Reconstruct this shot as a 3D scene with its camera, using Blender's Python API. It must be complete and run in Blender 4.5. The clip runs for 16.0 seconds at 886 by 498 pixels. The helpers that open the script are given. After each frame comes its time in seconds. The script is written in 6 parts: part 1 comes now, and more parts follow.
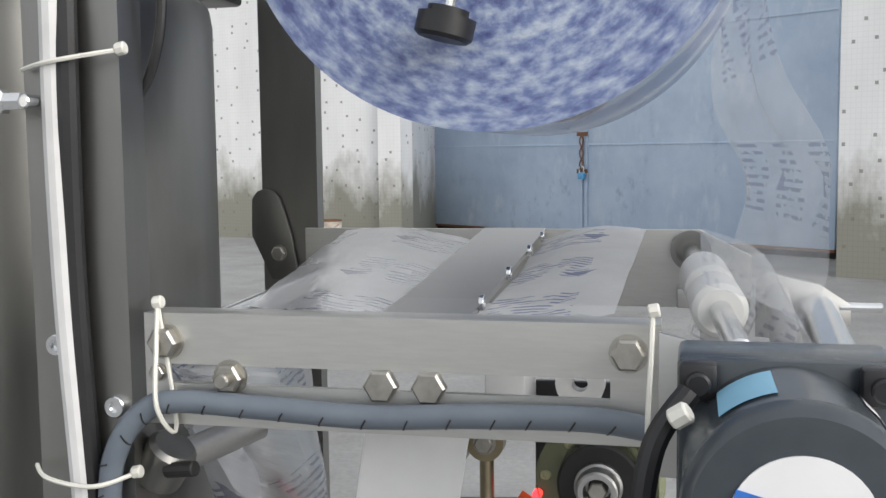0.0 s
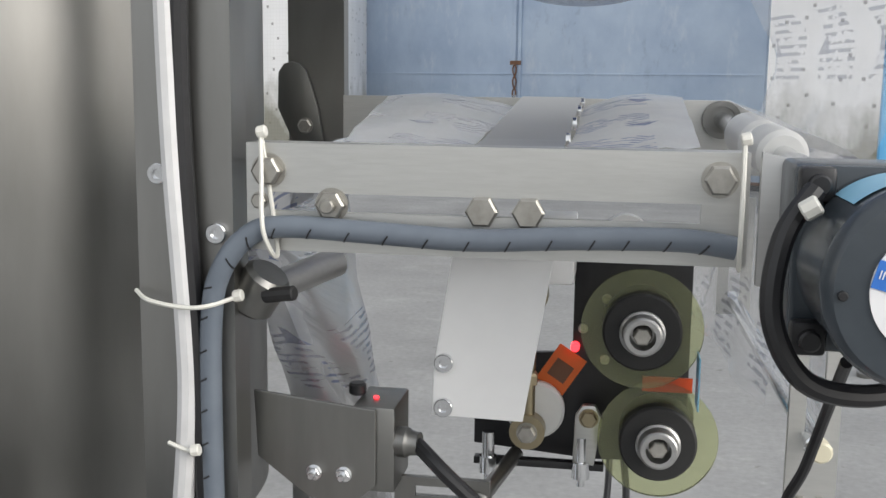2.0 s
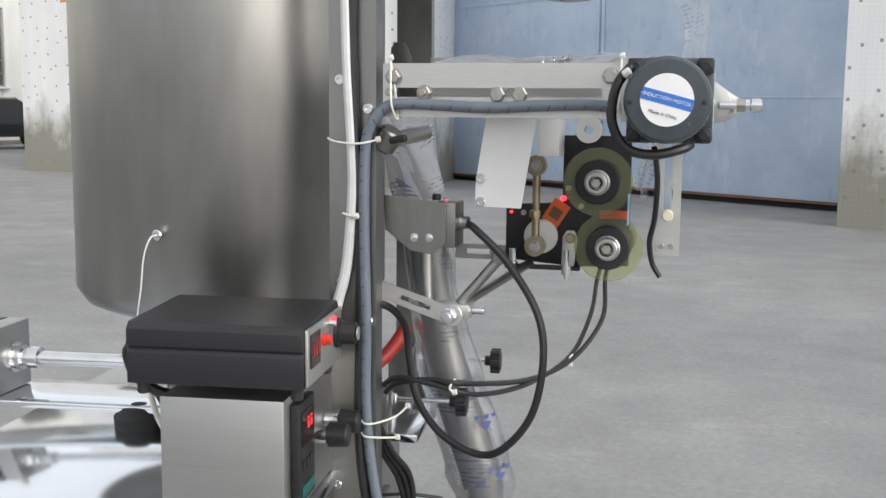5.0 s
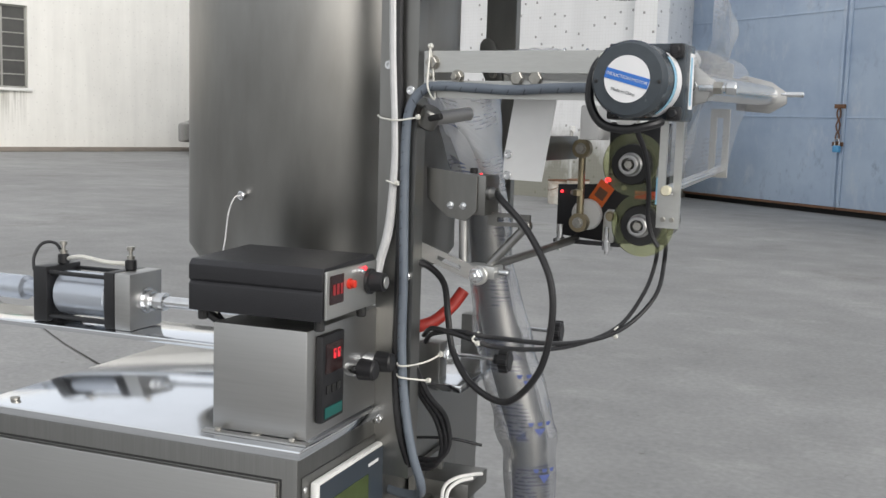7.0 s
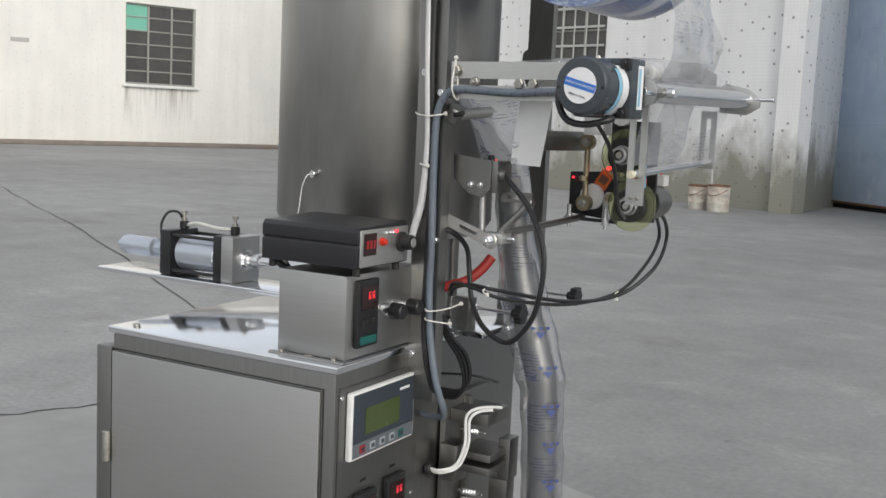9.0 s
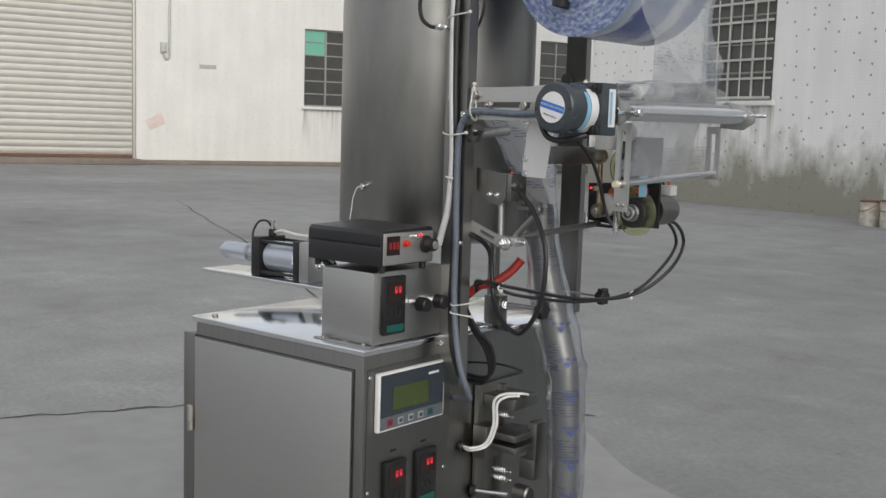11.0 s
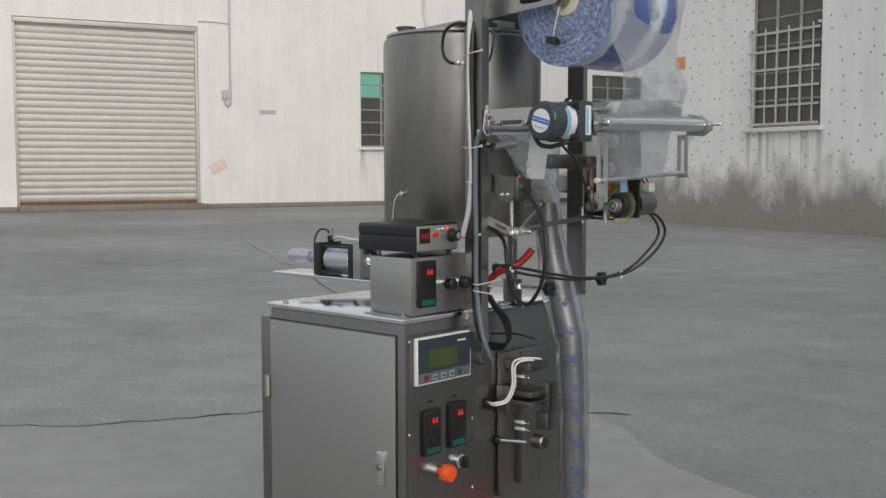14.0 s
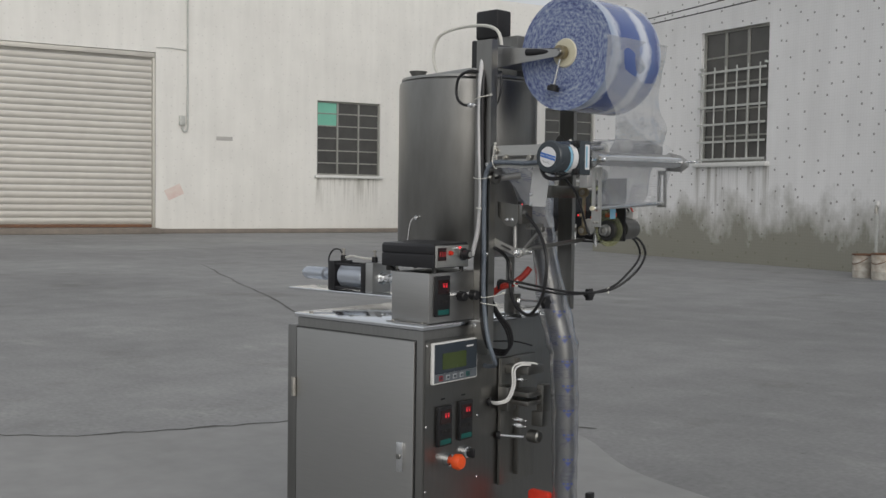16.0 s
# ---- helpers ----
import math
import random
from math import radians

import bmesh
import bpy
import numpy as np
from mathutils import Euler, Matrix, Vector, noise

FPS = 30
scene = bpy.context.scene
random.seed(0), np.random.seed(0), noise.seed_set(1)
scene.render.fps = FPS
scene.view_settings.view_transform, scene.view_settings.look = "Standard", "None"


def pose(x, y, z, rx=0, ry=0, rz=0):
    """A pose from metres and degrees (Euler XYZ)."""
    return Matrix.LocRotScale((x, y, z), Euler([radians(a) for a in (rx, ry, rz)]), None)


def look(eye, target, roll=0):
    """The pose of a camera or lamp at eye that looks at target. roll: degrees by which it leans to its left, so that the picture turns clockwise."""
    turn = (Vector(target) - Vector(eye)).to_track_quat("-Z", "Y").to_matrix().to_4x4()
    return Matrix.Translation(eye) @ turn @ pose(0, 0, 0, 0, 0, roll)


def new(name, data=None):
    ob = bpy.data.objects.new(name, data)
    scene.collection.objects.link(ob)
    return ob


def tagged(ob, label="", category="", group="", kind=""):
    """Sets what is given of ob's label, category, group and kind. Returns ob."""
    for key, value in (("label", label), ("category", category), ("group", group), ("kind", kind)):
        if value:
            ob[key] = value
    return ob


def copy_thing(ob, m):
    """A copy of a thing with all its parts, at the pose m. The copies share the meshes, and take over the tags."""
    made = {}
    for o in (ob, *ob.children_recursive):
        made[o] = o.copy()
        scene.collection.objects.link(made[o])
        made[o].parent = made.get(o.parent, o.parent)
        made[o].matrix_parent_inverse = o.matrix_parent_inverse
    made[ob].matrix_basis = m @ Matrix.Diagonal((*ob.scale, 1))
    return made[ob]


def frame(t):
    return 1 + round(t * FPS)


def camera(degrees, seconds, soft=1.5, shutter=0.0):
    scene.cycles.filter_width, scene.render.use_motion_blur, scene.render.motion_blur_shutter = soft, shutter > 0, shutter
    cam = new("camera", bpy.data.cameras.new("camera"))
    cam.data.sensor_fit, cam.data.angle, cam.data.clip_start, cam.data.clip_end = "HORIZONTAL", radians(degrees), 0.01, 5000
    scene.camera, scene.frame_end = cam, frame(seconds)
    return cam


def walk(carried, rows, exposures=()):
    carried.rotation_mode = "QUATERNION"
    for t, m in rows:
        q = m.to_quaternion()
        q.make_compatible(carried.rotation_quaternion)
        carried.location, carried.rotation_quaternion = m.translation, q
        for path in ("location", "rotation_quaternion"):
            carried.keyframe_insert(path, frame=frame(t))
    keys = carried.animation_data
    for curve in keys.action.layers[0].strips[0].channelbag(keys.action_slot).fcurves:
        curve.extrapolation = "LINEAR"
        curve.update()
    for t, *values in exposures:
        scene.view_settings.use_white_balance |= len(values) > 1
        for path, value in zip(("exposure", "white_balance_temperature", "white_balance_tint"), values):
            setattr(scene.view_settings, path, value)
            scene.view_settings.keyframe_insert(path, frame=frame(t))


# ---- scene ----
cam = camera(45.0, 16.0)
PATH = [
    (0, (0.065, 0.063, 1.37), (-0.389, 2.002, 1.188), -0.7),
    (0.5, (0.044, 0.095, 1.372), (-0.442, 2.024, 1.149), -1.5),
    (1, (0.016, 0.095, 1.370), (-0.405, 2.027, 1.066), -0.9),
    (1.5, (0.002, 0.071, 1.343), (-0.345, 2.015, 1.03), 0.2),
    (2, (-0.011, 0.014, 1.325), (-0.325, 1.965, 1.014), 0.7),
    (2.5, (-0.028, -0.059, 1.304), (-0.3, 1.904, 1.035), 1.4),
    (3, (-0.009, -0.145, 1.29), (-0.318, 1.815, 1.04), 1.7),
    (3.5, (0.093, -0.253, 1.26), (-0.405, 1.673, 1.059), 1.0),
    (4, (0.116, -0.362, 1.267), (-0.382, 1.559, 1.016), 0.9),
    (4.5, (0.124, -0.469, 1.257), (-0.351, 1.457, 0.999), 0.8),
    (5, (0.134, -0.542, 1.246), (-0.34, 1.384, 0.987), 0.5),
    (7.5, (0.491, -0.641, 1.207), (-0.49, 1.086, 0.968), 2.0),
    (8, (0.561, -0.7, 1.205), (-0.464, 1.0, 0.964), 2.1),
    (8.5, (0.638, -0.76, 1.192), (-0.428, 0.917, 0.963), 2.6),
    (9, (0.733, -0.808, 1.207), (-0.397, 0.824, 0.965), 2.6),
    (9.5, (0.826, -0.804, 1.217), (-0.395, 0.761, 0.971), 2.5),
    (10, (0.927, -0.758, 1.221), (-0.41, 0.709, 0.979), 2.2),
    (12.5, (1.249, -1.004, 1.201), (-0.161, 0.399, 0.994), 1.5),
    (13, (1.335, -1.023, 1.189), (-0.102, 0.355, 1.003), 0.9),
    (13.5, (1.445, -1.056, 1.171), (-0.023, 0.292, 1.009), -0.2),
    (14, (1.465, -1.112, 1.168), (-0.004, 0.236, 1.016), -0.1),
    (14.5, (1.509, -1.248, 1.168), (0.067, 0.131, 1.032), 0.5),
    (15, (1.577, -1.366, 1.155), (0.152, 0.031, 1.034), 0.6),
    (15.5, (1.574, -1.402, 1.151), (0.161, 0.009, 1.042), 0.7),
    (16, (1.612, -1.463, 1.163), (0.206, -0.044, 1.066), 0.8),
]
walk(cam, [(t, look(eye, target, roll)) for t, eye, target, roll in PATH], [(0, 0.62), (3, 0.66), (4, 0.8), (5, 0.7), (7.5, 0.40), (9, 0.28), (10, 0.05), (12.5, 0.0), (13.5, 0.0), (14.5, -0.28), (15, -0.22), (15.5, -0.1), (16, -0.36)])

# ---- light ----
world = bpy.data.worlds.new("sky")
scene.world = world
world.use_nodes = True
wn = world.node_tree.nodes
sky = wn.new("ShaderNodeTexSky")
sky.sky_type = "NISHITA"
sky.sun_disc = False
sky.sun_elevation, sky.sun_rotation = radians(27), radians(119)
sky.air_density, sky.dust_density, sky.ozone_density = 1.0, 3.0, 1.0
whiten = wn.new("ShaderNodeHueSaturation")
whiten.inputs["Saturation"].default_value = 0.45
world.node_tree.links.new(sky.outputs[0], whiten.inputs["Color"])
# thin even cloud over the whole sky
cloud = wn.new("ShaderNodeMixRGB")
cloud.inputs[0].default_value, cloud.inputs[2].default_value = 0.6, (5.15, 5.2, 5.25, 1)
world.node_tree.links.new(whiten.outputs[0], cloud.inputs[1])
world.node_tree.links.new(cloud.outputs[0], wn["Background"].inputs["Color"])
wn["Background"].inputs["Strength"].default_value = 0.15
sun = new("sun", bpy.data.lights.new("sun", "SUN"))
sun.data.energy, sun.data.angle, sun.data.color = 1.05, radians(45), (1.0, 0.985, 0.965)
sun.matrix_world = look((10.4, -5.8, 6.0), (0, 0, 0))


# ---- materials ----
def material(name):
    m = bpy.data.materials.new(name)
    m.use_nodes = True
    return m, m.node_tree.nodes, m.node_tree.links, m.node_tree.nodes["Principled BSDF"]


def ramp(nodes, stops):
    r = nodes.new("ShaderNodeValToRGB")
    e = r.color_ramp.elements
    while len(e) < len(stops):
        e.new(0.5)
    for el, (pos, col) in zip(e, stops):
        el.position, el.color = pos, (*col, 1) if len(col) == 3 else col
    return r


def noise_node(nodes, links, scale, detail=4.0, vec=None, rough=0.55, stretch=None):
    n = nodes.new("ShaderNodeTexNoise")
    n.inputs["Scale"].default_value, n.inputs["Detail"].default_value, n.inputs["Roughness"].default_value = scale, detail, rough
    if vec is None:
        vec = nodes.new("ShaderNodeTexCoord").outputs["Object"]
    if stretch:
        mp = nodes.new("ShaderNodeMapping")
        mp.inputs["Scale"].default_value = stretch
        links.new(vec, mp.inputs["Vector"])
        vec = mp.outputs[0]
    links.new(vec, n.inputs["Vector"])
    return n


def bump(nodes, links, p, height, strength=0.2, dist=0.002):
    b = nodes.new("ShaderNodeBump")
    b.inputs["Strength"].default_value, b.inputs["Distance"].default_value = strength, dist
    links.new(height, b.inputs["Height"])
    links.new(b.outputs[0], p.inputs["Normal"])


def plain(name, a, b=None, rough=0.5, metal=0.0, scale=40.0, bumpy=0.1, spread=0.08, coat=0.0, stretch=None, spec=0.5):
    """Paint, plastic or metal: two tones in a fine noise, uneven gloss, light relief."""
    m, n, l, p = material(name)
    b = b or tuple(c * 0.8 for c in a)
    t = noise_node(n, l, scale, 6, stretch=stretch)
    big = noise_node(n, l, scale * 0.13, 3)
    add = n.new("ShaderNodeMath")
    add.operation = "MULTIPLY_ADD"
    add.inputs[1].default_value = 0.5
    l.new(t.outputs[0], add.inputs[0])
    hal = n.new("ShaderNodeMath")
    hal.operation = "MULTIPLY"
    hal.inputs[1].default_value = 0.5
    l.new(big.outputs[0], hal.inputs[0])
    l.new(hal.outputs[0], add.inputs[2])
    r = ramp(n, [(0.35, b), (0.65, a)])
    l.new(add.outputs[0], r.inputs[0])
    l.new(r.outputs[0], p.inputs["Base Color"])
    mr = n.new("ShaderNodeMapRange")
    mr.inputs["To Min"].default_value, mr.inputs["To Max"].default_value = max(0.02, rough - spread), rough + spread
    l.new(add.outputs[0], mr.inputs["Value"])
    l.new(mr.outputs[0], p.inputs["Roughness"])
    p.inputs["Metallic"].default_value = metal
    p.inputs["Coat Weight"].default_value = coat
    p.inputs["Specular IOR Level"].default_value = spec
    if bumpy:
        bump(n, l, p, t.outputs[0], bumpy, 0.001)
    return m


def glow(name, col, strength):
    m, n, l, p = material(name)
    p.inputs["Base Color"].default_value = (*[c * 0.3 for c in col], 1)
    p.inputs["Emission Color"].default_value = (*col, 1)
    p.inputs["Emission Strength"].default_value = strength
    return m


# base lowered: the dark surroundings mirrored by the cabinet front are in the colour
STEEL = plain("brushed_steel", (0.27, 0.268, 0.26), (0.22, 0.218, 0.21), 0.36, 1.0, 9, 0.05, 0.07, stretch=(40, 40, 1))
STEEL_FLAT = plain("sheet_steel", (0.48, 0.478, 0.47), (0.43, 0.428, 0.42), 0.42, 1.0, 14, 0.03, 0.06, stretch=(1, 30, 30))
# same sheet steel, paler and bluer: the sky's reflection is put into the colour
STEEL_TOP = plain("sky_pale_glossy_steel", (0.84, 0.86, 0.89), (0.78, 0.80, 0.83), 0.12, 1.0, 14, 0.03, 0.05)
STEEL_DARK = plain("dull_steel", (0.27, 0.268, 0.255), (0.21, 0.208, 0.198), 0.42, 1.0, 14, 0.04, 0.07, stretch=(5, 5, 1))
STEEL_TANK = plain("stained_tank_steel", (0.335, 0.332, 0.32), (0.255, 0.252, 0.24), 0.40, 1.0, 9, 0.02, 0.10, stretch=(4, 4, 1.0))
PANEL_KEYS = plain("panel_key_slate", (0.12, 0.135, 0.15), (0.10, 0.115, 0.13), 0.38, 0.0, 80, 0.0)
RED_KEY = plain("dark_red_key", (0.30, 0.02, 0.025), (0.24, 0.018, 0.02), 0.35, 0.0, 80, 0.0)
CABLE_WHITE = plain("white_cable_sheath", (0.60, 0.60, 0.60), (0.50, 0.50, 0.50), 0.42, 0.0, 50, 0.04)
CHROME = plain("bright_steel", (0.78, 0.79, 0.80), (0.66, 0.67, 0.68), 0.22, 1.0, 60, 0.0, 0.05)
ZINC = plain("zinc_bolt", (0.50, 0.485, 0.45), (0.36, 0.345, 0.31), 0.42, 1.0, 200, 0.1, 0.08)
ALU = plain("aluminium_plate", (0.60, 0.60, 0.58), (0.53, 0.53, 0.51), 0.40, 0.9, 30, 0.08, 0.06, stretch=(2, 20, 20))
WHITE_PLATE = plain("pale_plate", (0.74, 0.74, 0.735), (0.70, 0.70, 0.695), 0.45, 0.1, 60, 0.03)
BRASS = plain("dull_brass", (0.42, 0.36, 0.24), (0.31, 0.265, 0.18), 0.36, 1.0, 80, 0.1)
BLACK = plain("black_plastic", (0.014, 0.014, 0.016), (0.009, 0.009, 0.010), 0.42, 0.0, 200, 0.1)
BLACK_PAINT = plain("black_anodised_plate", (0.016, 0.016, 0.018), (0.010, 0.010, 0.012), 0.45, 0.0, 150, 0.05)
BLACK_BOX = plain("black_box_paint", (0.016, 0.016, 0.019), (0.012, 0.012, 0.014), 0.42, 0.0, 500, 0.3)
RUBBER = plain("rubber", (0.018, 0.018, 0.018), (0.012, 0.012, 0.012), 0.6, 0.0, 120, 0.15)
MOTOR_GREY = plain("slate_grey_motor_paint", (0.048, 0.058, 0.068), (0.038, 0.047, 0.056), 0.25, 0.0, 90, 0.05)
GREY_PLASTIC = plain("grey_spiral_wrap", (0.14, 0.165, 0.195), (0.11, 0.13, 0.16), 0.42, 0.0, 60, 0.05)
WHITE = plain("white_plastic", (0.74, 0.74, 0.72), (0.66, 0.66, 0.64), 0.4, 0.0, 60, 0.03)
CREAM = plain("cream_plastic", (0.70, 0.66, 0.50), (0.62, 0.58, 0.44), 0.45, 0.0, 60, 0.03)
LABEL = plain("paper_label", (0.76, 0.76, 0.77), (0.70, 0.70, 0.71), 0.45, 0.0, 50, 0.0)
BLUE_PRINT = plain("blue_print", (0.03, 0.16, 0.55), (0.025, 0.14, 0.48), 0.45, 0.0, 50, 0.0)
CYAN_PRINT = plain("pale_blue_print", (0.25, 0.50, 0.66), (0.2, 0.42, 0.58), 0.4, 0.0, 50, 0.0)
ORANGE = plain("orange_label", (0.72, 0.16, 0.025), (0.62, 0.12, 0.02), 0.5, 0.0, 80, 0.02)
RED = plain("red_plastic", (0.66, 0.035, 0.015), (0.56, 0.03, 0.012), 0.38, 0.0, 80, 0.02)
RED_HOSE = plain("red_rubber", (0.42, 0.03, 0.02), (0.34, 0.025, 0.016), 0.5, 0.0, 80, 0.05)
ORANGE_RED = plain("orange_red_plastic", (0.80, 0.10, 0.02), (0.72, 0.08, 0.015), 0.4, 0.0, 80, 0.02)
TEAL = plain("teal_strip", (0.008, 0.10, 0.088), (0.007, 0.08, 0.07), 0.4, 0.0, 80, 0.0)
LCD = plain("lcd_green", (0.060, 0.085, 0.026), (0.052, 0.072, 0.022), 0.25, 0.0, 80, 0.0)
PANEL_BLUE = plain("panel_slate", (0.034, 0.045, 0.058), (0.03, 0.04, 0.052), 0.35, 0.0, 80, 0.0)
PANEL_GREY = plain("panel_keys_grey", (0.33, 0.35, 0.36), (0.29, 0.31, 0.32), 0.4, 0.0, 80, 0.0)
DARK_GLASS = plain("dark_display_window", (0.03, 0.012, 0.012), (0.02, 0.01, 0.01), 0.15, 0.0, 80, 0.0)
TIE = plain("nylon_tie", (0.70, 0.69, 0.63), (0.62, 0.61, 0.56), 0.4, 0.0, 90, 0.02)
RED_LED = glow("red_lamp", (1.0, 0.03, 0.04), 2.5)
RED_DIGIT = glow("red_digits", (1.0, 0.04, 0.06), 0.55)


def concrete():
    m, n, l, p = material("yard_concrete")
    fine = noise_node(n, l, 35, 8)
    mid = noise_node(n, l, 2.2, 6, rough=0.65)
    big = noise_node(n, l, 0.22, 4, rough=0.6)
    a = ramp(n, [(0.30, (0.222, 0.223, 0.224)), (0.5, (0.252, 0.253, 0.253)), (0.72, (0.285, 0.286, 0.285))])
    l.new(mid.outputs[0], a.inputs[0])
    b = ramp(n, [(0.36, (0.87, 0.87, 0.865)), (0.62, (1.19, 1.19, 1.18))])
    l.new(big.outputs[0], b.inputs[0])
    c = ramp(n, [(0.3, (0.86, 0.86, 0.86)), (0.7, (1.06, 1.06, 1.06))])
    l.new(fine.outputs[0], c.inputs[0])
    m1, m2 = n.new("ShaderNodeMixRGB"), n.new("ShaderNodeMixRGB")
    for mm in (m1, m2):
        mm.blend_type, mm.inputs[0].default_value = "MULTIPLY", 1.0
    l.new(a.outputs[0], m1.inputs[1])
    l.new(b.outputs[0], m1.inputs[2])
    l.new(m1.outputs[0], m2.inputs[1])
    l.new(c.outputs[0], m2.inputs[2])
    spots = n.new("ShaderNodeTexVoronoi")
    spots.inputs["Scale"].default_value = 2.6
    l.new(n.new("ShaderNodeTexCoord").outputs["Object"], spots.inputs["Vector"])
    sp = ramp(n, [(0.0, (1.35, 1.35, 1.33)), (0.05, (1.0, 1.0, 1.0))])
    l.new(spots.outputs["Distance"], sp.inputs[0])
    m3 = n.new("ShaderNodeMixRGB")
    m3.blend_type, m3.inputs[0].default_value = "MULTIPLY", 0.6
    l.new(m2.outputs[0], m3.inputs[1])
    l.new(sp.outputs[0], m3.inputs[2])
    col = m3.outputs[0]
    for scale, rough, lo, hi, gain, stretch in ((1.3, 0.72, 0.56, 0.72, (1.22, 1.22, 1.20), (1, 1.6, 1)), (0.75, 0.7, 0.57, 0.70, (0.80, 0.79, 0.765), (1.3, 1, 1)), (7.0, 0.75, 0.60, 0.72, (1.16, 1.16, 1.15), (1, 1, 1)), (13.0, 0.6, 0.66, 0.72, (0.72, 0.71, 0.69), (1, 1, 1))):
        pat = noise_node(n, l, scale, 7, rough=rough, stretch=stretch)
        pr_ = ramp(n, [(lo, (1.0, 1.0, 1.0)), (hi, gain)])
        l.new(pat.outputs[0], pr_.inputs[0])
        mm = n.new("ShaderNodeMixRGB")
        mm.blend_type, mm.inputs[0].default_value = "MULTIPLY", 1.0
        l.new(col, mm.inputs[1])
        l.new(pr_.outputs[0], mm.inputs[2])
        col = mm.outputs[0]
    l.new(col, p.inputs["Base Color"])
    p.inputs["Roughness"].default_value = 0.85
    bump(n, l, p, fine.outputs[0], 0.3, 0.004)
    return m


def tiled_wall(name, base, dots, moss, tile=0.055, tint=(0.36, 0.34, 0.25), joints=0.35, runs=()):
    """White mosaic tiling: a fine joint grid, small dark tiles in staggered rows, grime with a ragged edge. x runs along the wall."""
    m, n, l, p = material(name)
    co = n.new("ShaderNodeTexCoord").outputs["Object"]
    sep = n.new("ShaderNodeSeparateXYZ")
    l.new(co, sep.inputs[0])

    def math_(op, a, b=None, c=None):
        q = n.new("ShaderNodeMath")
        q.operation = op
        for i, v in enumerate((a, b, c)):
            if v is None:
                continue
            if isinstance(v, (int, float)):
                q.inputs[i].default_value = v
            else:
                l.new(v, q.inputs[i])
        return q.outputs[0]

    u, v = sep.outputs[0], sep.outputs[2]
    along = math_("ADD", u, sep.outputs[1])
    jx = math_("LESS_THAN", math_("FRACT", math_("DIVIDE", along, tile)), 0.12)
    jz = math_("LESS_THAN", math_("FRACT", math_("DIVIDE", v, tile)), 0.12)
    joint = math_("MAXIMUM", jx, jz)
    big = noise_node(n, l, 0.7, 6, co, 0.62)
    streak = noise_node(n, l, 1.0, 5, co, 0.6, (3.0, 3.0, 0.25))
    r = ramp(n, [(0.30, tuple(c * 0.86 for c in base)), (0.6, base)])
    l.new(math_("MULTIPLY_ADD", big.outputs[0], 0.5, math_("MULTIPLY", streak.outputs[0], 0.5)), r.inputs[0])
    mix = n.new("ShaderNodeMixRGB")
    mix.blend_type = "MULTIPLY"
    mix.inputs[2].default_value = (0.84, 0.83, 0.80, 1)
    l.new(math_("MULTIPLY", joint, joints), mix.inputs[0])
    l.new(r.outputs[0], mix.inputs[1])
    out = mix.outputs[0]
    if dots:
        cu, cv = math_("DIVIDE", along, 0.30), math_("DIVIDE", v, 0.26)
        cell = n.new("ShaderNodeCombineXYZ")
        l.new(math_("FLOOR", cu), cell.inputs[0])
        l.new(math_("FLOOR", cv), cell.inputs[1])
        wn_ = n.new("ShaderNodeTexWhiteNoise")
        wn_.noise_dimensions = "2D"
        l.new(cell.outputs[0], wn_.inputs["Vector"])
        off = n.new("ShaderNodeSeparateColor")
        l.new(wn_.outputs["Color"], off.inputs[0])
        ju = math_("MULTIPLY_ADD", off.outputs[0], 0.7, 0.15)
        jv = math_("MULTIPLY_ADD", off.outputs[1], 0.7, 0.15)
        du = math_("LESS_THAN", math_("ABSOLUTE", math_("SUBTRACT", math_("FRACT", cu), ju)), 0.062)
        dv = math_("LESS_THAN", math_("ABSOLUTE", math_("SUBTRACT", math_("FRACT", cv), jv)), 0.072)
        du = math_("MULTIPLY", du, math_("LESS_THAN", off.outputs[2], 0.85))
        dm = n.new("ShaderNodeMixRGB")
        dm.inputs[2].default_value = (0.13, 0.12, 0.11, 1)
        l.new(math_("MULTIPLY", math_("MULTIPLY", du, dv), dots), dm.inputs[0])
        l.new(out, dm.inputs[1])
        out = dm.outputs[0]
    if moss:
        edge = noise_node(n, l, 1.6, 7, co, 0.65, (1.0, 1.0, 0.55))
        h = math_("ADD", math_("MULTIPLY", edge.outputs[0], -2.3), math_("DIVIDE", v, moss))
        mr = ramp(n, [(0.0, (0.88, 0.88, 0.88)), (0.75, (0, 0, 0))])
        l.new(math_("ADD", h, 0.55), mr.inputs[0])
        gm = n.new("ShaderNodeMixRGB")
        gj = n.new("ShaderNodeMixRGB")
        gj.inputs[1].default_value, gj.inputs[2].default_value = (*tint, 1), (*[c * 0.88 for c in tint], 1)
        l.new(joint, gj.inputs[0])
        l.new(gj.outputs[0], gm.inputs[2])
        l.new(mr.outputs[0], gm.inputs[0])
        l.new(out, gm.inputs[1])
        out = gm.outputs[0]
    # rain runs under the window sills
    for u0, u1, v0, v1 in runs:
        fine = noise_node(n, l, 1.0, 4, co, 0.6, (9.0, 9.0, 0.35))
        fr_ = ramp(n, [(0.46, (0, 0, 0)), (0.66, (0.8, 0.8, 0.8))])
        l.new(fine.outputs[0], fr_.inputs[0])
        side_ = math_("MULTIPLY", math_("GREATER_THAN", u, u0), math_("LESS_THAN", u, u1))
        up = n.new("ShaderNodeMapRange")
        up.inputs["From Min"].default_value, up.inputs["From Max"].default_value = v0, v1
        l.new(v, up.inputs["Value"])
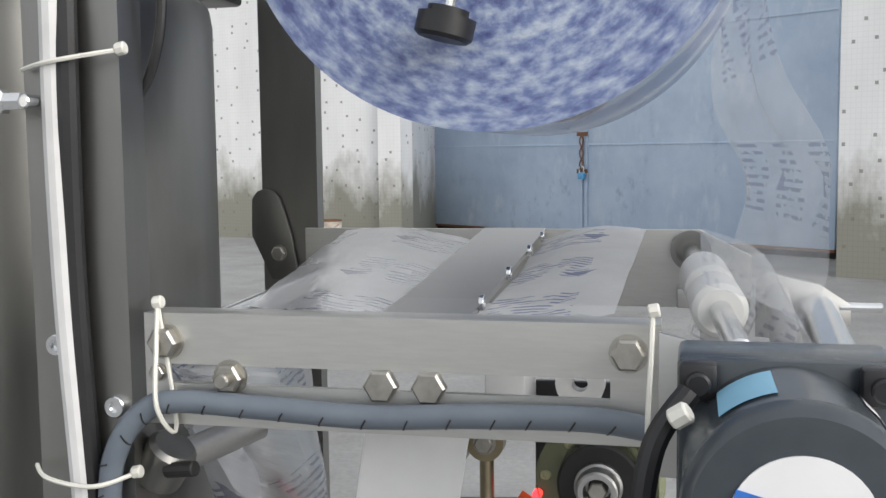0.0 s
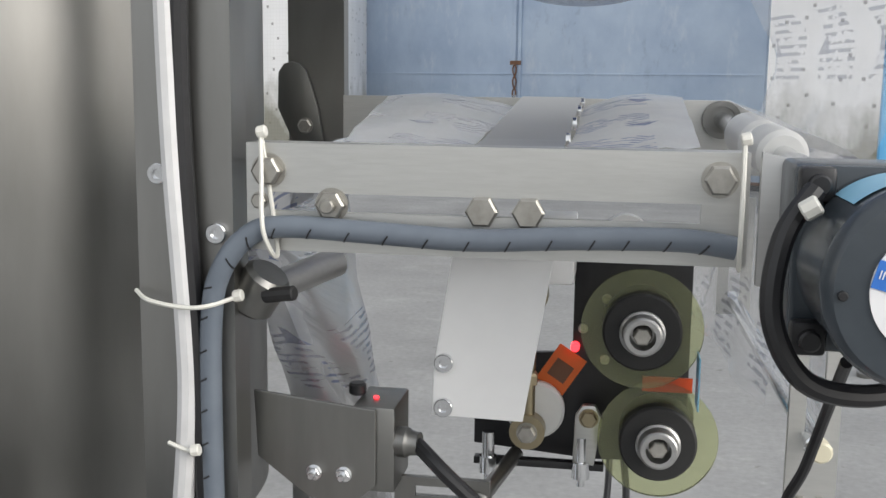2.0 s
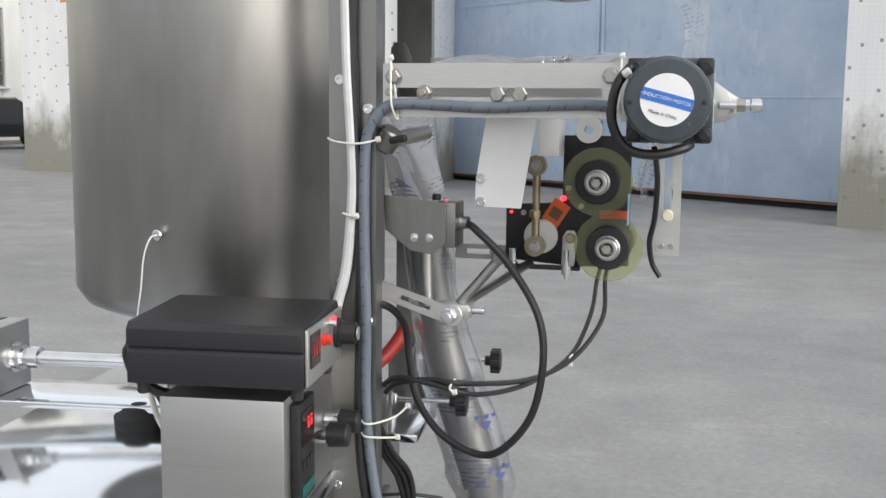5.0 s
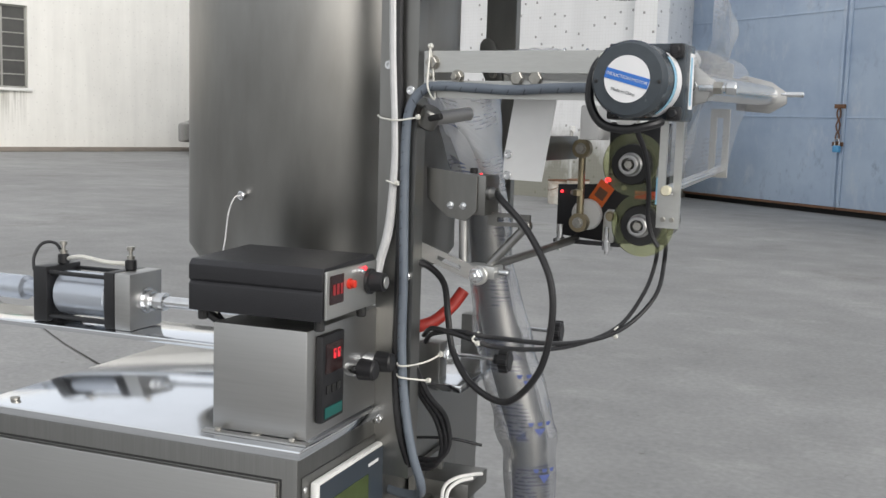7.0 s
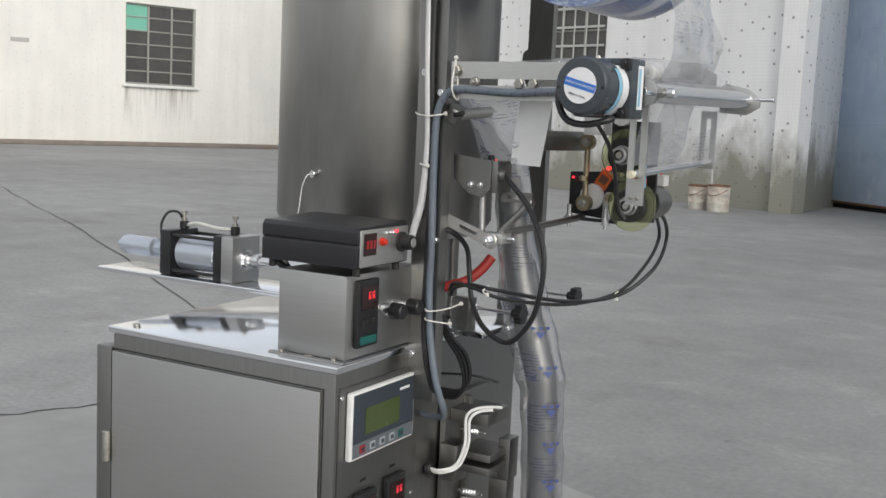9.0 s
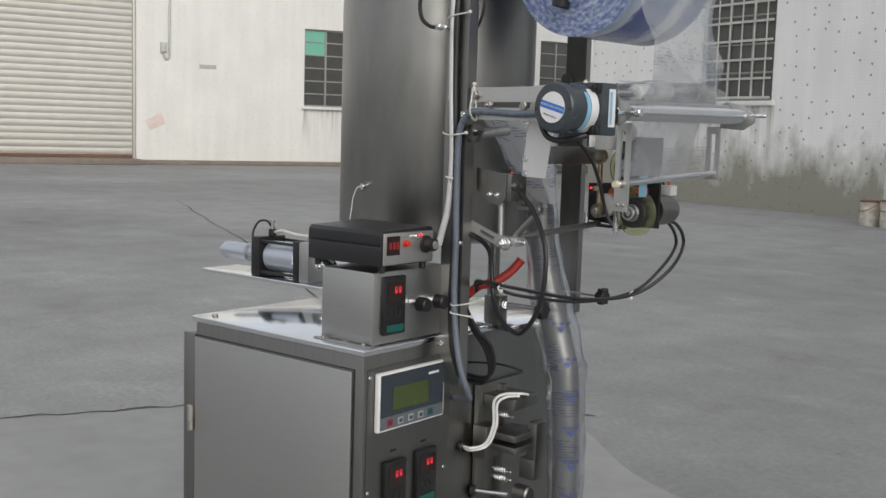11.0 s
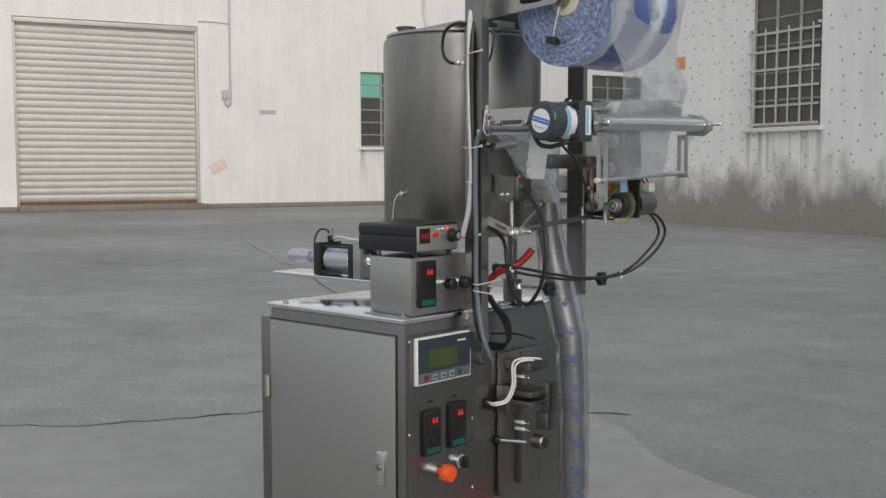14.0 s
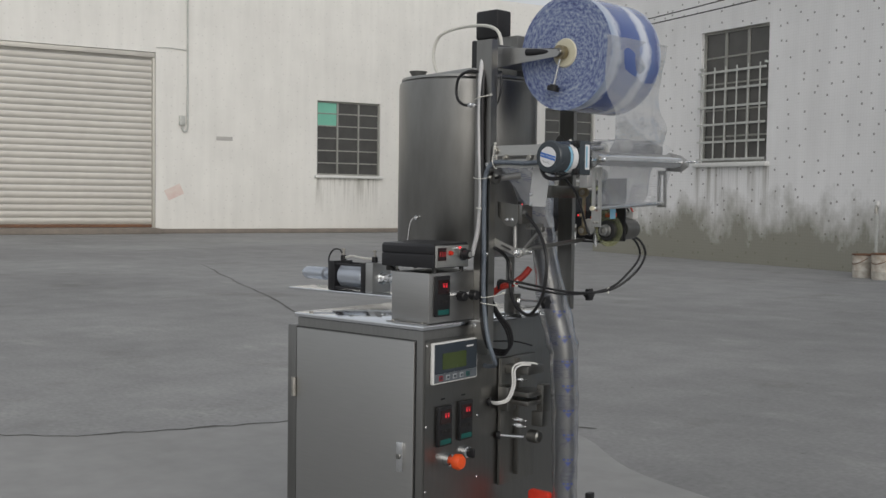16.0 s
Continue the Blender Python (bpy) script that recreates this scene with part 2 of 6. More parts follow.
        k = math_("MULTIPLY", math_("MULTIPLY", side_, math_("LESS_THAN", v, v1)), math_("MULTIPLY", up.outputs[0], fr_.outputs[0]))
        rm = n.new("ShaderNodeMixRGB")
        rm.inputs[2].default_value = (0.25, 0.24, 0.20, 1)
        l.new(k, rm.inputs[0])
        l.new(out, rm.inputs[1])
        out = rm.outputs[0]
    l.new(out, p.inputs["Base Color"])
    p.inputs["Roughness"].default_value = 0.5
    bump(n, l, p, joint, -0.25, 0.004)
    return m


def painted_steel(name, a, b, chips):
    """Old sheet-steel door paint: faded patches, dark scuffs, runs."""
    m, n, l, p = material(name)
    big = noise_node(n, l, 0.9, 6, rough=0.65)
    r = ramp(n, [(0.32, a), (0.62, b)])
    l.new(big.outputs[0], r.inputs[0])
    scuff = noise_node(n, l, 5.0, 8, rough=0.72, stretch=(1, 1, 0.6))
    s = ramp(n, [(0.54, (0, 0, 0)), (0.68, (1, 1, 1))])
    l.new(scuff.outputs[0], s.inputs[0])
    where = noise_node(n, l, 0.8, 3)
    w = ramp(n, [(0.48, (0, 0, 0)), (0.62, (0.75, 0.75, 0.75))])
    l.new(where.outputs[0], w.inputs[0])
    mu = n.new("ShaderNodeMath")
    mu.operation = "MULTIPLY"
    l.new(s.outputs[0], mu.inputs[0])
    l.new(w.outputs[0], mu.inputs[1])
    mx = n.new("ShaderNodeMixRGB")
    mx.inputs[2].default_value = (*chips, 1)
    l.new(mu.outputs[0], mx.inputs[0])
    l.new(r.outputs[0], mx.inputs[1])
    col = mx.outputs[0]
    # pale rubbed streaks and small rust blooms
    for scale, lo, hi, tone, stretch in ((2.4, 0.55, 0.70, (0.66, 0.71, 0.78), (1, 1, 0.45)), (3.1, 0.64, 0.74, (0.42, 0.34, 0.33), (1, 1, 0.8)), (9.0, 0.66, 0.74, (0.24, 0.25, 0.30), (1, 1, 0.5))):
        pat = noise_node(n, l, scale, 8, rough=0.72, stretch=stretch)
        mask = ramp(n, [(lo, (0, 0, 0)), (hi, (0.7, 0.7, 0.7))])
        l.new(pat.outputs[0], mask.inputs[0])
        wear = n.new("ShaderNodeMixRGB")
        wear.inputs[2].default_value = (*tone, 1)
        l.new(mask.outputs[0], wear.inputs[0])
        l.new(col, wear.inputs[1])
        col = wear.outputs[0]
    l.new(col, p.inputs["Base Color"])
    p.inputs["Roughness"].default_value = 0.5
    bump(n, l, p, big.outputs[0], 0.25, 0.03)
    return m


CONCRETE = concrete()
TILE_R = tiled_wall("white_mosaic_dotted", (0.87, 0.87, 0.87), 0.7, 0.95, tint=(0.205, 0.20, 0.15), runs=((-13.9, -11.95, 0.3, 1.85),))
TILE_L = tiled_wall("cream_mosaic", (0.785, 0.775, 0.735), 0.13, 0.0, 0.15, joints=0.02, runs=((12.4, 14.7, 0.5, 1.72), (21.1, 23.35, 0.5, 1.77)))
BLUE_DOOR = painted_steel("faded_blue_paint", (0.38, 0.48, 0.63), (0.50, 0.60, 0.73), (0.23, 0.29, 0.41))
SHUTTER = plain("galvanised_shutter", (0.58, 0.56, 0.51), (0.50, 0.48, 0.44), 0.5, 0.25, 3, 0.0)
RUST = plain("rust", (0.22, 0.11, 0.06), (0.13, 0.075, 0.05), 0.8, 0.0, 8, 0.2)
KERB = plain("brown_kerb", (0.25, 0.215, 0.18), (0.17, 0.15, 0.13), 0.8, 0.0, 5, 0.3)
# near-black that paints the shade in gaps and behind windows
SHADE_BLACK = plain("shade_black", (0.02, 0.02, 0.02), (0.015, 0.015, 0.015), 0.8, 0.0, 5, 0.0)
CRACK = plain("dark_crack", (0.07, 0.068, 0.062), (0.05, 0.048, 0.045), 0.9, 0.0, 9, 0.0)
WIN_FRAME = plain("old_window_steel", (0.34, 0.34, 0.31), (0.25, 0.25, 0.23), 0.6, 0.1, 20, 0.1)
BAR_PAINT = plain("weathered_bar_paint", (0.58, 0.59, 0.57), (0.44, 0.45, 0.42), 0.55, 0.2, 25, 0.1)
PANE = plain("dirty_dark_pane", (0.09, 0.09, 0.085), (0.06, 0.06, 0.058), 0.22, 0.0, 3, 0.02, 0.08)
PANE_GREEN = plain("green_pane", (0.20, 0.52, 0.40), (0.17, 0.46, 0.35), 0.3, 0.0, 3, 0.0)
PAIL = plain("rusty_white_pail", (0.66, 0.64, 0.58), (0.40, 0.33, 0.26), 0.55, 0.1, 16, 0.1)
BLUE_TUBE = plain("bright_blue_paint", (0.12, 0.40, 0.68), (0.10, 0.34, 0.60), 0.4, 0.0, 20, 0.05)
CAR_PAINT = plain("dark_car_paint", (0.02, 0.022, 0.028), (0.018, 0.02, 0.025), 0.2, 0.2, 3, 0.0, coat=0.6)


def film_material(name, opacity, prints, axis, tone=(0.72, 0.74, 0.78)):
    """Thin clear wrapping film with faint bluish printing: bars of text rows in bands along the film."""
    m, n, l, p = material(name)
    n.remove(p)
    out = n["Material Output"]
    clear = n.new("ShaderNodeBsdfTransparent")
    dif = n.new("ShaderNodeBsdfDiffuse")
    tr = n.new("ShaderNodeBsdfTranslucent")
    glo = n.new("ShaderNodeBsdfGlossy")
    glo.inputs["Roughness"].default_value = 0.22
    co = n.new("ShaderNodeTexCoord").outputs["UV"]
    sep = n.new("ShaderNodeSeparateXYZ")
    l.new(co, sep.inputs[0])

    def math_(op, a, b=None, c=None):
        q = n.new("ShaderNodeMath")
        q.operation = op
        for i, v in enumerate((a, b, c)):
            if v is None:
                continue
            if isinstance(v, (int, float)):
                q.inputs[i].default_value = v
            else:
                l.new(v, q.inputs[i])
        return q.outputs[0]

    u, v = sep.outputs[0], sep.outputs[1]
    rows = math_("LESS_THAN", math_("FRACT", math_("MULTIPLY", v, 190.0)), 0.45)
    words = noise_node(n, l, 60.0, 2, co, 0.5, (1.0, 2.5, 1.0))
    ink = math_("GREATER_THAN", words.outputs[0], 0.47)
    band = math_("LESS_THAN", math_("FRACT", math_("MULTIPLY", v, 11.0)), 0.55)
    side = math_("LESS_THAN", math_("FRACT", math_("ADD", math_("MULTIPLY", u, 11.0), 0.1)), 0.6)
    text = math_("MULTIPLY", math_("MULTIPLY", rows, ink), math_("MULTIPLY", band, side))
    # one printed mark a repeat: a triangle of solid ink
    fu = math_("FRACT", math_("MULTIPLY", u, 11.0))
    fv = math_("FRACT", math_("ADD", math_("MULTIPLY", v, 9.0), 0.3))
    tri_w = math_("MULTIPLY", math_("SUBTRACT", fv, 0.1), 0.9)
    tri = math_("MULTIPLY", math_("LESS_THAN", math_("ABSOLUTE", math_("SUBTRACT", fu, 0.45)), tri_w), math_("MULTIPLY", math_("LESS_THAN", fv, 0.22), math_("GREATER_THAN", fv, 0.1)))
    ink2 = math_("MINIMUM", math_("ADD", math_("MULTIPLY", text, 0.85), math_("MULTIPLY", tri, 0.8)), 1.0)
    ink2 = math_("MULTIPLY", ink2, prints)
    col = n.new("ShaderNodeMixRGB")
    col.inputs[1].default_value = (*tone, 1)
    col.inputs[2].default_value = (0.10, 0.13, 0.27, 1)
    l.new(ink2, col.inputs[0])
    l.new(col.outputs[0], dif.inputs["Color"])
    l.new(col.outputs[0], tr.inputs["Color"])
    body = n.new("ShaderNodeMixShader")
    body.inputs[0].default_value = 0.45
    l.new(dif.outputs[0], body.inputs[1])
    l.new(tr.outputs[0], body.inputs[2])
    haze = noise_node(n, l, 14.0, 5, co, 0.6)
    op = math_("ADD", math_("MULTIPLY", haze.outputs[0], 0.25), math_("ADD", opacity - 0.12, math_("MULTIPLY", ink2, 0.35)))
    op = math_("MINIMUM", op, 0.97)
    m1 = n.new("ShaderNodeMixShader")
    l.new(op, m1.inputs[0])
    l.new(clear.outputs[0], m1.inputs[1])
    l.new(body.outputs[0], m1.inputs[2])
    lw = n.new("ShaderNodeFresnel")
    lw.inputs["IOR"].default_value = 1.4
    m2 = n.new("ShaderNodeMixShader")
    l.new(math_("MULTIPLY", lw.outputs[0], 0.45), m2.inputs[0])
    l.new(m1.outputs[0], m2.inputs[1])
    l.new(glo.outputs[0], m2.inputs[2])
    wr = noise_node(n, l, 26.0, 4, co, 0.6, (1.0, 0.35, 1.0))
    b = n.new("ShaderNodeBump")
    b.inputs["Strength"].default_value, b.inputs["Distance"].default_value = 0.5, 0.004
    l.new(wr.outputs[0], b.inputs["Height"])
    for q in (dif, glo, tr):
        l.new(b.outputs[0], q.inputs["Normal"])
    l.new(m2.outputs[0], out.inputs["Surface"])
    return m


FILM = film_material("printed_clear_film", 0.50, 1.0, 1, (0.80, 0.82, 0.86))
FILM_HUNG = film_material("hanging_printed_film", 0.16, 1.0, 1, (0.80, 0.82, 0.86))
FILM_TUBE = film_material("film_sleeve", 0.26, 1.0, 1, (0.34, 0.36, 0.40))
FILM_CLEAR = film_material("clear_film", 0.22, 0.5, 1)


def roll_end_material():
    """Wound edge of a printed roll: blue and white flecks drawn out round the axis."""
    m, n, l, p = material("wound_film_edge")
    co = n.new("ShaderNodeTexCoord").outputs["UV"]
    a = noise_node(n, l, 1.0, 3, co, 0.55, (62.0, 17.0, 1.0))
    b = noise_node(n, l, 1.0, 3, co, 0.5, (7.0, 9.0, 1.0))
    add = n.new("ShaderNodeMath")
    add.operation = "MULTIPLY_ADD"
    add.inputs[1].default_value = 0.72
    l.new(a.outputs[0], add.inputs[0])
    half = n.new("ShaderNodeMath")
    half.operation = "MULTIPLY"
    half.inputs[1].default_value = 0.28
    l.new(b.outputs[0], half.inputs[0])
    l.new(half.outputs[0], add.inputs[2])
    r = ramp(n, [(0.34, (0.055, 0.07, 0.20)), (0.46, (0.13, 0.17, 0.33)), (0.54, (0.23, 0.28, 0.42)), (0.66, (0.38, 0.43, 0.52))])
    l.new(add.outputs[0], r.inputs[0])
    l.new(r.outputs[0], p.inputs["Base Color"])
    p.inputs["Roughness"].default_value = 0.35
    p.inputs["Coat Weight"].default_value = 0.3
    bump(n, l, p, a.outputs[0], 0.3, 0.002)
    return m


def roll_side_material():
    m, n, l, p = material("wound_film_side")
    co = n.new("ShaderNodeTexCoord").outputs["UV"]
    sep = n.new("ShaderNodeSeparateXYZ")
    l.new(co, sep.inputs[0])
    r = ramp(n, [(0.0, (0.33, 0.40, 0.54)), (0.13, (0.52, 0.57, 0.66)), (0.2, (0.07, 0.11, 0.30)), (0.55, (0.10, 0.15, 0.36)), (0.63, (0.55, 0.60, 0.70)), (0.72, (0.62, 0.66, 0.74)), (0.8, (0.12, 0.17, 0.36)), (0.93, (0.09, 0.12, 0.28)), (1.0, (0.4, 0.46, 0.58))])
    wob = noise_node(n, l, 1.0, 3, co, 0.6, (16.0, 7.0, 1.0))
    a = n.new("ShaderNodeMath")
    a.operation = "MULTIPLY_ADD"
    a.inputs[1].default_value, a.inputs[2].default_value = 0.22, -0.11
    l.new(wob.outputs[0], a.inputs[0])
    s = n.new("ShaderNodeMath")
    l.new(a.outputs[0], s.inputs[0])
    l.new(sep.outputs[1], s.inputs[1])
    l.new(s.outputs[0], r.inputs[0])
    l.new(r.outputs[0], p.inputs["Base Color"])
    p.inputs["Roughness"].default_value = 0.2
    p.inputs["Coat Weight"].default_value = 0.5
    bump(n, l, p, wob.outputs[0], 0.2, 0.004)
    return m


ROLL_END, ROLL_SIDE = roll_end_material(), roll_side_material()


def yellow_glass():
    m, n, l, p = material("yellow_green_clear_plastic")
    n.remove(p)
    out = n["Material Output"]
    t = n.new("ShaderNodeBsdfTransparent")
    t.inputs[0].default_value = (0.90, 0.92, 0.74, 1)
    g = n.new("ShaderNodeBsdfGlossy")
    g.inputs["Roughness"].default_value = 0.08
    d = n.new("ShaderNodeBsdfDiffuse")
    d.inputs[0].default_value = (0.60, 0.63, 0.36, 1)
    f = n.new("ShaderNodeFresnel")
    a, b = n.new("ShaderNodeMixShader"), n.new("ShaderNodeMixShader")
    a.inputs[0].default_value = 0.10
    l.new(t.outputs[0], a.inputs[1])
    l.new(d.outputs[0], a.inputs[2])
    l.new(f.outputs[0], b.inputs[0])
    l.new(a.outputs[0], b.inputs[1])
    l.new(g.outputs[0], b.inputs[2])
    l.new(b.outputs[0], out.inputs["Surface"])
    return m


YELLOW = yellow_glass()

# ---- mesh helpers ----
ORIGIN = {}


# the cabinet and what stands on it is turned a little against the feed frame
CAB_TURN = pose(-0.219, 0.304, 0, 0, 0, 5.5) @ pose(0.223, -0.30, 0)


def thing(name, at, label, category, group="", kind="", turn=None):
    e = new(name)
    e.empty_display_size = 0.05
    e.matrix_world = (turn or Matrix()) @ Matrix.Translation(at)
    ORIGIN[e] = Vector(at)
    return tagged(e, label, category, group, kind)


def part(name, bm, mat, parent, label="", smooth=True, local=False):
    """Links a bmesh, given in world metres, as one mesh object under a thing or a part."""
    o = ORIGIN[parent]
    if not local:
        bmesh.ops.translate(bm, verts=bm.verts, vec=-o)
    me = bpy.data.meshes.new(name)
    bm.normal_update()
    bm.to_mesh(me)
    bm.free()
    me.materials.append(mat)
    if smooth:
        me.polygons.foreach_set("use_smooth", [True] * len(me.polygons))
        me.set_sharp_from_angle(angle=radians(35))
    ob = new(name, me)
    ob.parent = parent
    ORIGIN[ob] = o
    if label:
        tagged(ob, label)
    return ob


def solo(name, bm, mat, label, category, group="", kind="", m=None, smooth=True):
    me = bpy.data.meshes.new(name)
    bm.normal_update()
    bm.to_mesh(me)
    bm.free()
    me.materials.append(mat)
    if smooth:
        me.polygons.foreach_set("use_smooth", [True] * len(me.polygons))
        me.set_sharp_from_angle(angle=radians(35))
    ob = new(name, me)
    if m is not None:
        ob.matrix_world = m
        ORIGIN[ob] = m.translation.copy()
    else:
        ORIGIN[ob] = Vector((0, 0, 0))
    return tagged(ob, label, category, group, kind)


def box(x0, x1, y0, y1, z0, z1, bev=0.0, bm=None, m=None):
    bm = bm or bmesh.new()
    vs = bmesh.ops.create_cube(bm, size=1.0)["verts"]
    mat = Matrix.Translation(((x0 + x1) / 2, (y0 + y1) / 2, (z0 + z1) / 2)) @ Matrix.Diagonal((x1 - x0, y1 - y0, z1 - z0, 1))
    bmesh.ops.transform(bm, matrix=(m @ mat) if m else mat, verts=vs)
    if bev:
        es = list({e for v in vs for e in v.link_edges})
        bmesh.ops.bevel(bm, geom=es, offset=bev, segments=2, affect="EDGES", profile=0.5)
    return bm


def frame_of(d):
    d = Vector(d).normalized()
    a = Vector((0, 0, 1)) if abs(d.z) < 0.9 else Vector((1, 0, 0))
    s = d.cross(a).normalized()
    return d, s, d.cross(s).normalized()


def lathe(at, axis, profile, seg=32, bm=None, uv=False):
    """A turned body: profile rows (along the axis, radius)."""
    bm = bm or bmesh.new()
    d, s, t = frame_of(axis)
    at = Vector(at)
    rings = []
    for h, r in profile:
        if r < 1e-6:
            rings.append([bm.verts.new(at + d * h)])
        else:
            rings.append([bm.verts.new(at + d * h + (s * math.cos(q) + t * math.sin(q)) * r) for q in (2 * math.pi * k / seg for k in range(seg))])
    for a, b in zip(rings, rings[1:]):
        for k in range(seg):
            k2 = (k + 1) % seg
            if len(a) == 1 and len(b) == 1:
                continue
            if len(a) == 1:
                bm.faces.new((a[0], b[k2], b[k]))
            elif len(b) == 1:
                bm.faces.new((a[k], a[k2], b[0]))
            else:
                bm.faces.new((a[k], a[k2], b[k2], b[k]))
    bmesh.ops.recalc_face_normals(bm, faces=bm.faces)
    return bm


def rod(p0, p1, r, seg=20, bm=None, bev=None):
    p0, p1 = Vector(p0), Vector(p1)
    n = (p1 - p0).length
    b = min(r * 0.2, n * 0.2) if bev is None else bev
    return lathe(p0, p1 - p0, [(0, 0), (0, r - b), (b, r), (n - b, r), (n, r - b), (n, 0)], seg, bm)


def smooth_path(pts, k=6):
    pts = [Vector(p) for p in pts]
    out = []
    for i in range(len(pts) - 1):
        p0, p1, p2, p3 = pts[max(i - 1, 0)], pts[i], pts[i + 1], pts[min(i + 2, len(pts) - 1)]
        for j in range(k):
            t = j / k
            out.append(0.5 * ((2 * p1) + (p2 - p0) * t + (2 * p0 - 5 * p1 + 4 * p2 - p3) * t * t + (3 * p1 - p0 - 3 * p2 + p3) * t ** 3))
    out.append(pts[-1])
    return out


def hose(pts, r, seg=10, bm=None, k=6, ridge=0.0):
    """A cable or hose along a smooth path; ridge: depth of a ring groove on every fourth ring."""
    bm = bm or bmesh.new()
    path = smooth_path(pts, k)
    d, s, t = frame_of(path[1] - path[0])
    rings = []
    for i, p in enumerate(path):
        nd = (path[min(i + 1, len(path) - 1)] - path[max(i - 1, 0)]).normalized()
        s = (s - nd * s.dot(nd)).normalized()
        t = nd.cross(s)
        q = r - (ridge if i % 4 == 0 else 0)
        rings.append([bm.verts.new(p + (s * math.cos(a) + t * math.sin(a)) * q) for a in (2 * math.pi * j / seg for j in range(seg))])
    for a, b in zip(rings, rings[1:]):
        for j in range(seg):
            bm.faces.new((a[j], a[(j + 1) % seg], b[(j + 1) % seg], b[j]))
    bm.faces.new(rings[0][::-1])
    bm.faces.new(rings[-1])
    bmesh.ops.recalc_face_normals(bm, faces=bm.faces)
    return bm


def prism(pts, axis, a, b, bev=0.0, bm=None, holes=()):
    """An outline in the plane across an axis ('x': (y, z), 'y': (x, z), 'z': (x, y)), from a to b along it."""
    bm = bm or bmesh.new()

    def put(p, h):
        return {"x": (h, p[0], p[1]), "y": (p[0], h, p[1]), "z": (p[0], p[1], h)}[axis]

    lo = [bm.verts.new(put(p, a)) for p in pts]
    hi = [bm.verts.new(put(p, b)) for p in pts]
    n = len(pts)
    made = [bm.faces.new(lo), bm.faces.new(hi[::-1])] + [bm.faces.new((lo[i], hi[i], hi[(i + 1) % n], lo[(i + 1) % n])) for i in range(n)]
    bmesh.ops.recalc_face_normals(bm, faces=made)
    if bev:
        bmesh.ops.bevel(bm, geom=list({e for f in made for e in f.edges}), offset=bev, segments=2, affect="EDGES", profile=0.5)
    return bm


def slab(x0, x1, z0, z1, y0, y1, openings=(), bm=None):
    """A wall across x and z, from y0 to y1 thick, with rectangular openings (x0, x1, z0, z1) through it."""
    bm = bm or bmesh.new()
    xs = sorted({x0, x1, *[v for o in openings for v in o[:2]]})
    zs = sorted({z0, z1, *[v for o in openings for v in o[2:]]})

    def solid(i, j):
        if not (0 <= i < len(xs) - 1 and 0 <= j < len(zs) - 1):
            return False
        cx, cz = (xs[i] + xs[i + 1]) / 2, (zs[j] + zs[j + 1]) / 2
        return not any(o[0] < cx < o[1] and o[2] < cz < o[3] for o in openings)

    for i in range(len(xs) - 1):
        for j in range(len(zs) - 1):
            if not solid(i, j):
                continue
            a, b, c, d = xs[i], xs[i + 1], zs[j], zs[j + 1]
            quads = [((a, y0, c), (b, y0, c), (b, y0, d), (a, y0, d)), ((b, y1, c), (a, y1, c), (a, y1, d), (b, y1, d))]
            if not solid(i - 1, j):
                quads.append(((a, y1, c), (a, y0, c), (a, y0, d), (a, y1, d)))
            if not solid(i + 1, j):
                quads.append(((b, y0, c), (b, y1, c), (b, y1, d), (b, y0, d)))
            if not solid(i, j - 1):
                quads.append(((a, y1, c), (b, y1, c), (b, y0, c), (a, y0, c)))
            if not solid(i, j + 1):
                quads.append(((a, y0, d), (b, y0, d), (b, y1, d), (a, y1, d)))
            for q in quads:
                bm.faces.new([bm.verts.new(v) for v in q])
    bmesh.ops.remove_doubles(bm, verts=bm.verts, dist=1e-5)
    return bm


def sheet(rows, thick=0.0):
    """A thin skin through rows of points, with UVs in metres along and across."""
    bm = bmesh.new()
    uv = bm.loops.layers.uv.new("UVMap")
    grid = [[bm.verts.new(p) for p in r] for r in rows]
    vs = [0.0]
    for a, b in zip(rows, rows[1:]):
        vs.append(vs[-1] + (Vector(b[len(b) // 2]) - Vector(a[len(a) // 2])).length)
    us = [[0.0] for _ in rows]
    for i, r in enumerate(rows):
        for a, b in zip(r, r[1:]):
            us[i].append(us[i][-1] + (Vector(b) - Vector(a)).length)
    for i in range(len(rows) - 1):
        for j in range(len(rows[0]) - 1):
            f = bm.faces.new((grid[i][j], grid[i][j + 1], grid[i + 1][j + 1], grid[i + 1][j]))
            for lp, (a, b) in zip(f.loops, ((i, j), (i, j + 1), (i + 1, j + 1), (i + 1, j))):
                lp[uv].uv = (us[a][b], vs[a])
    return bm


def hex_bolt(at, axis, r, h, mat, parent, washer=True, name="bolt", stud=0.0):
    """A hexagon head on its washer, with a chamfered crown; stud: length of thread that stands out."""
    d = Vector(axis).normalized()
    at = Vector(at)
    bm = lathe(at, d, [(0, 0), (0, r * 1.15), (r * 0.18, r * 1.15), (r * 0.18, 0)], 20) if washer else bmesh.new()
    base = at + d * (r * 0.18 if washer else 0)
    lathe(base, d, [(0, 0), (0, r), (h * 0.8, r), (h, r * 0.85), (h, 0)], 6, bm)
    if stud:
        lathe(base + d * h, d, [(0, 0), (0, r * 0.5), (stud * 0.8, r * 0.5), (stud, r * 0.4), (stud, 0)], 14, bm)
    return part(name, bm, mat, parent, smooth=False)


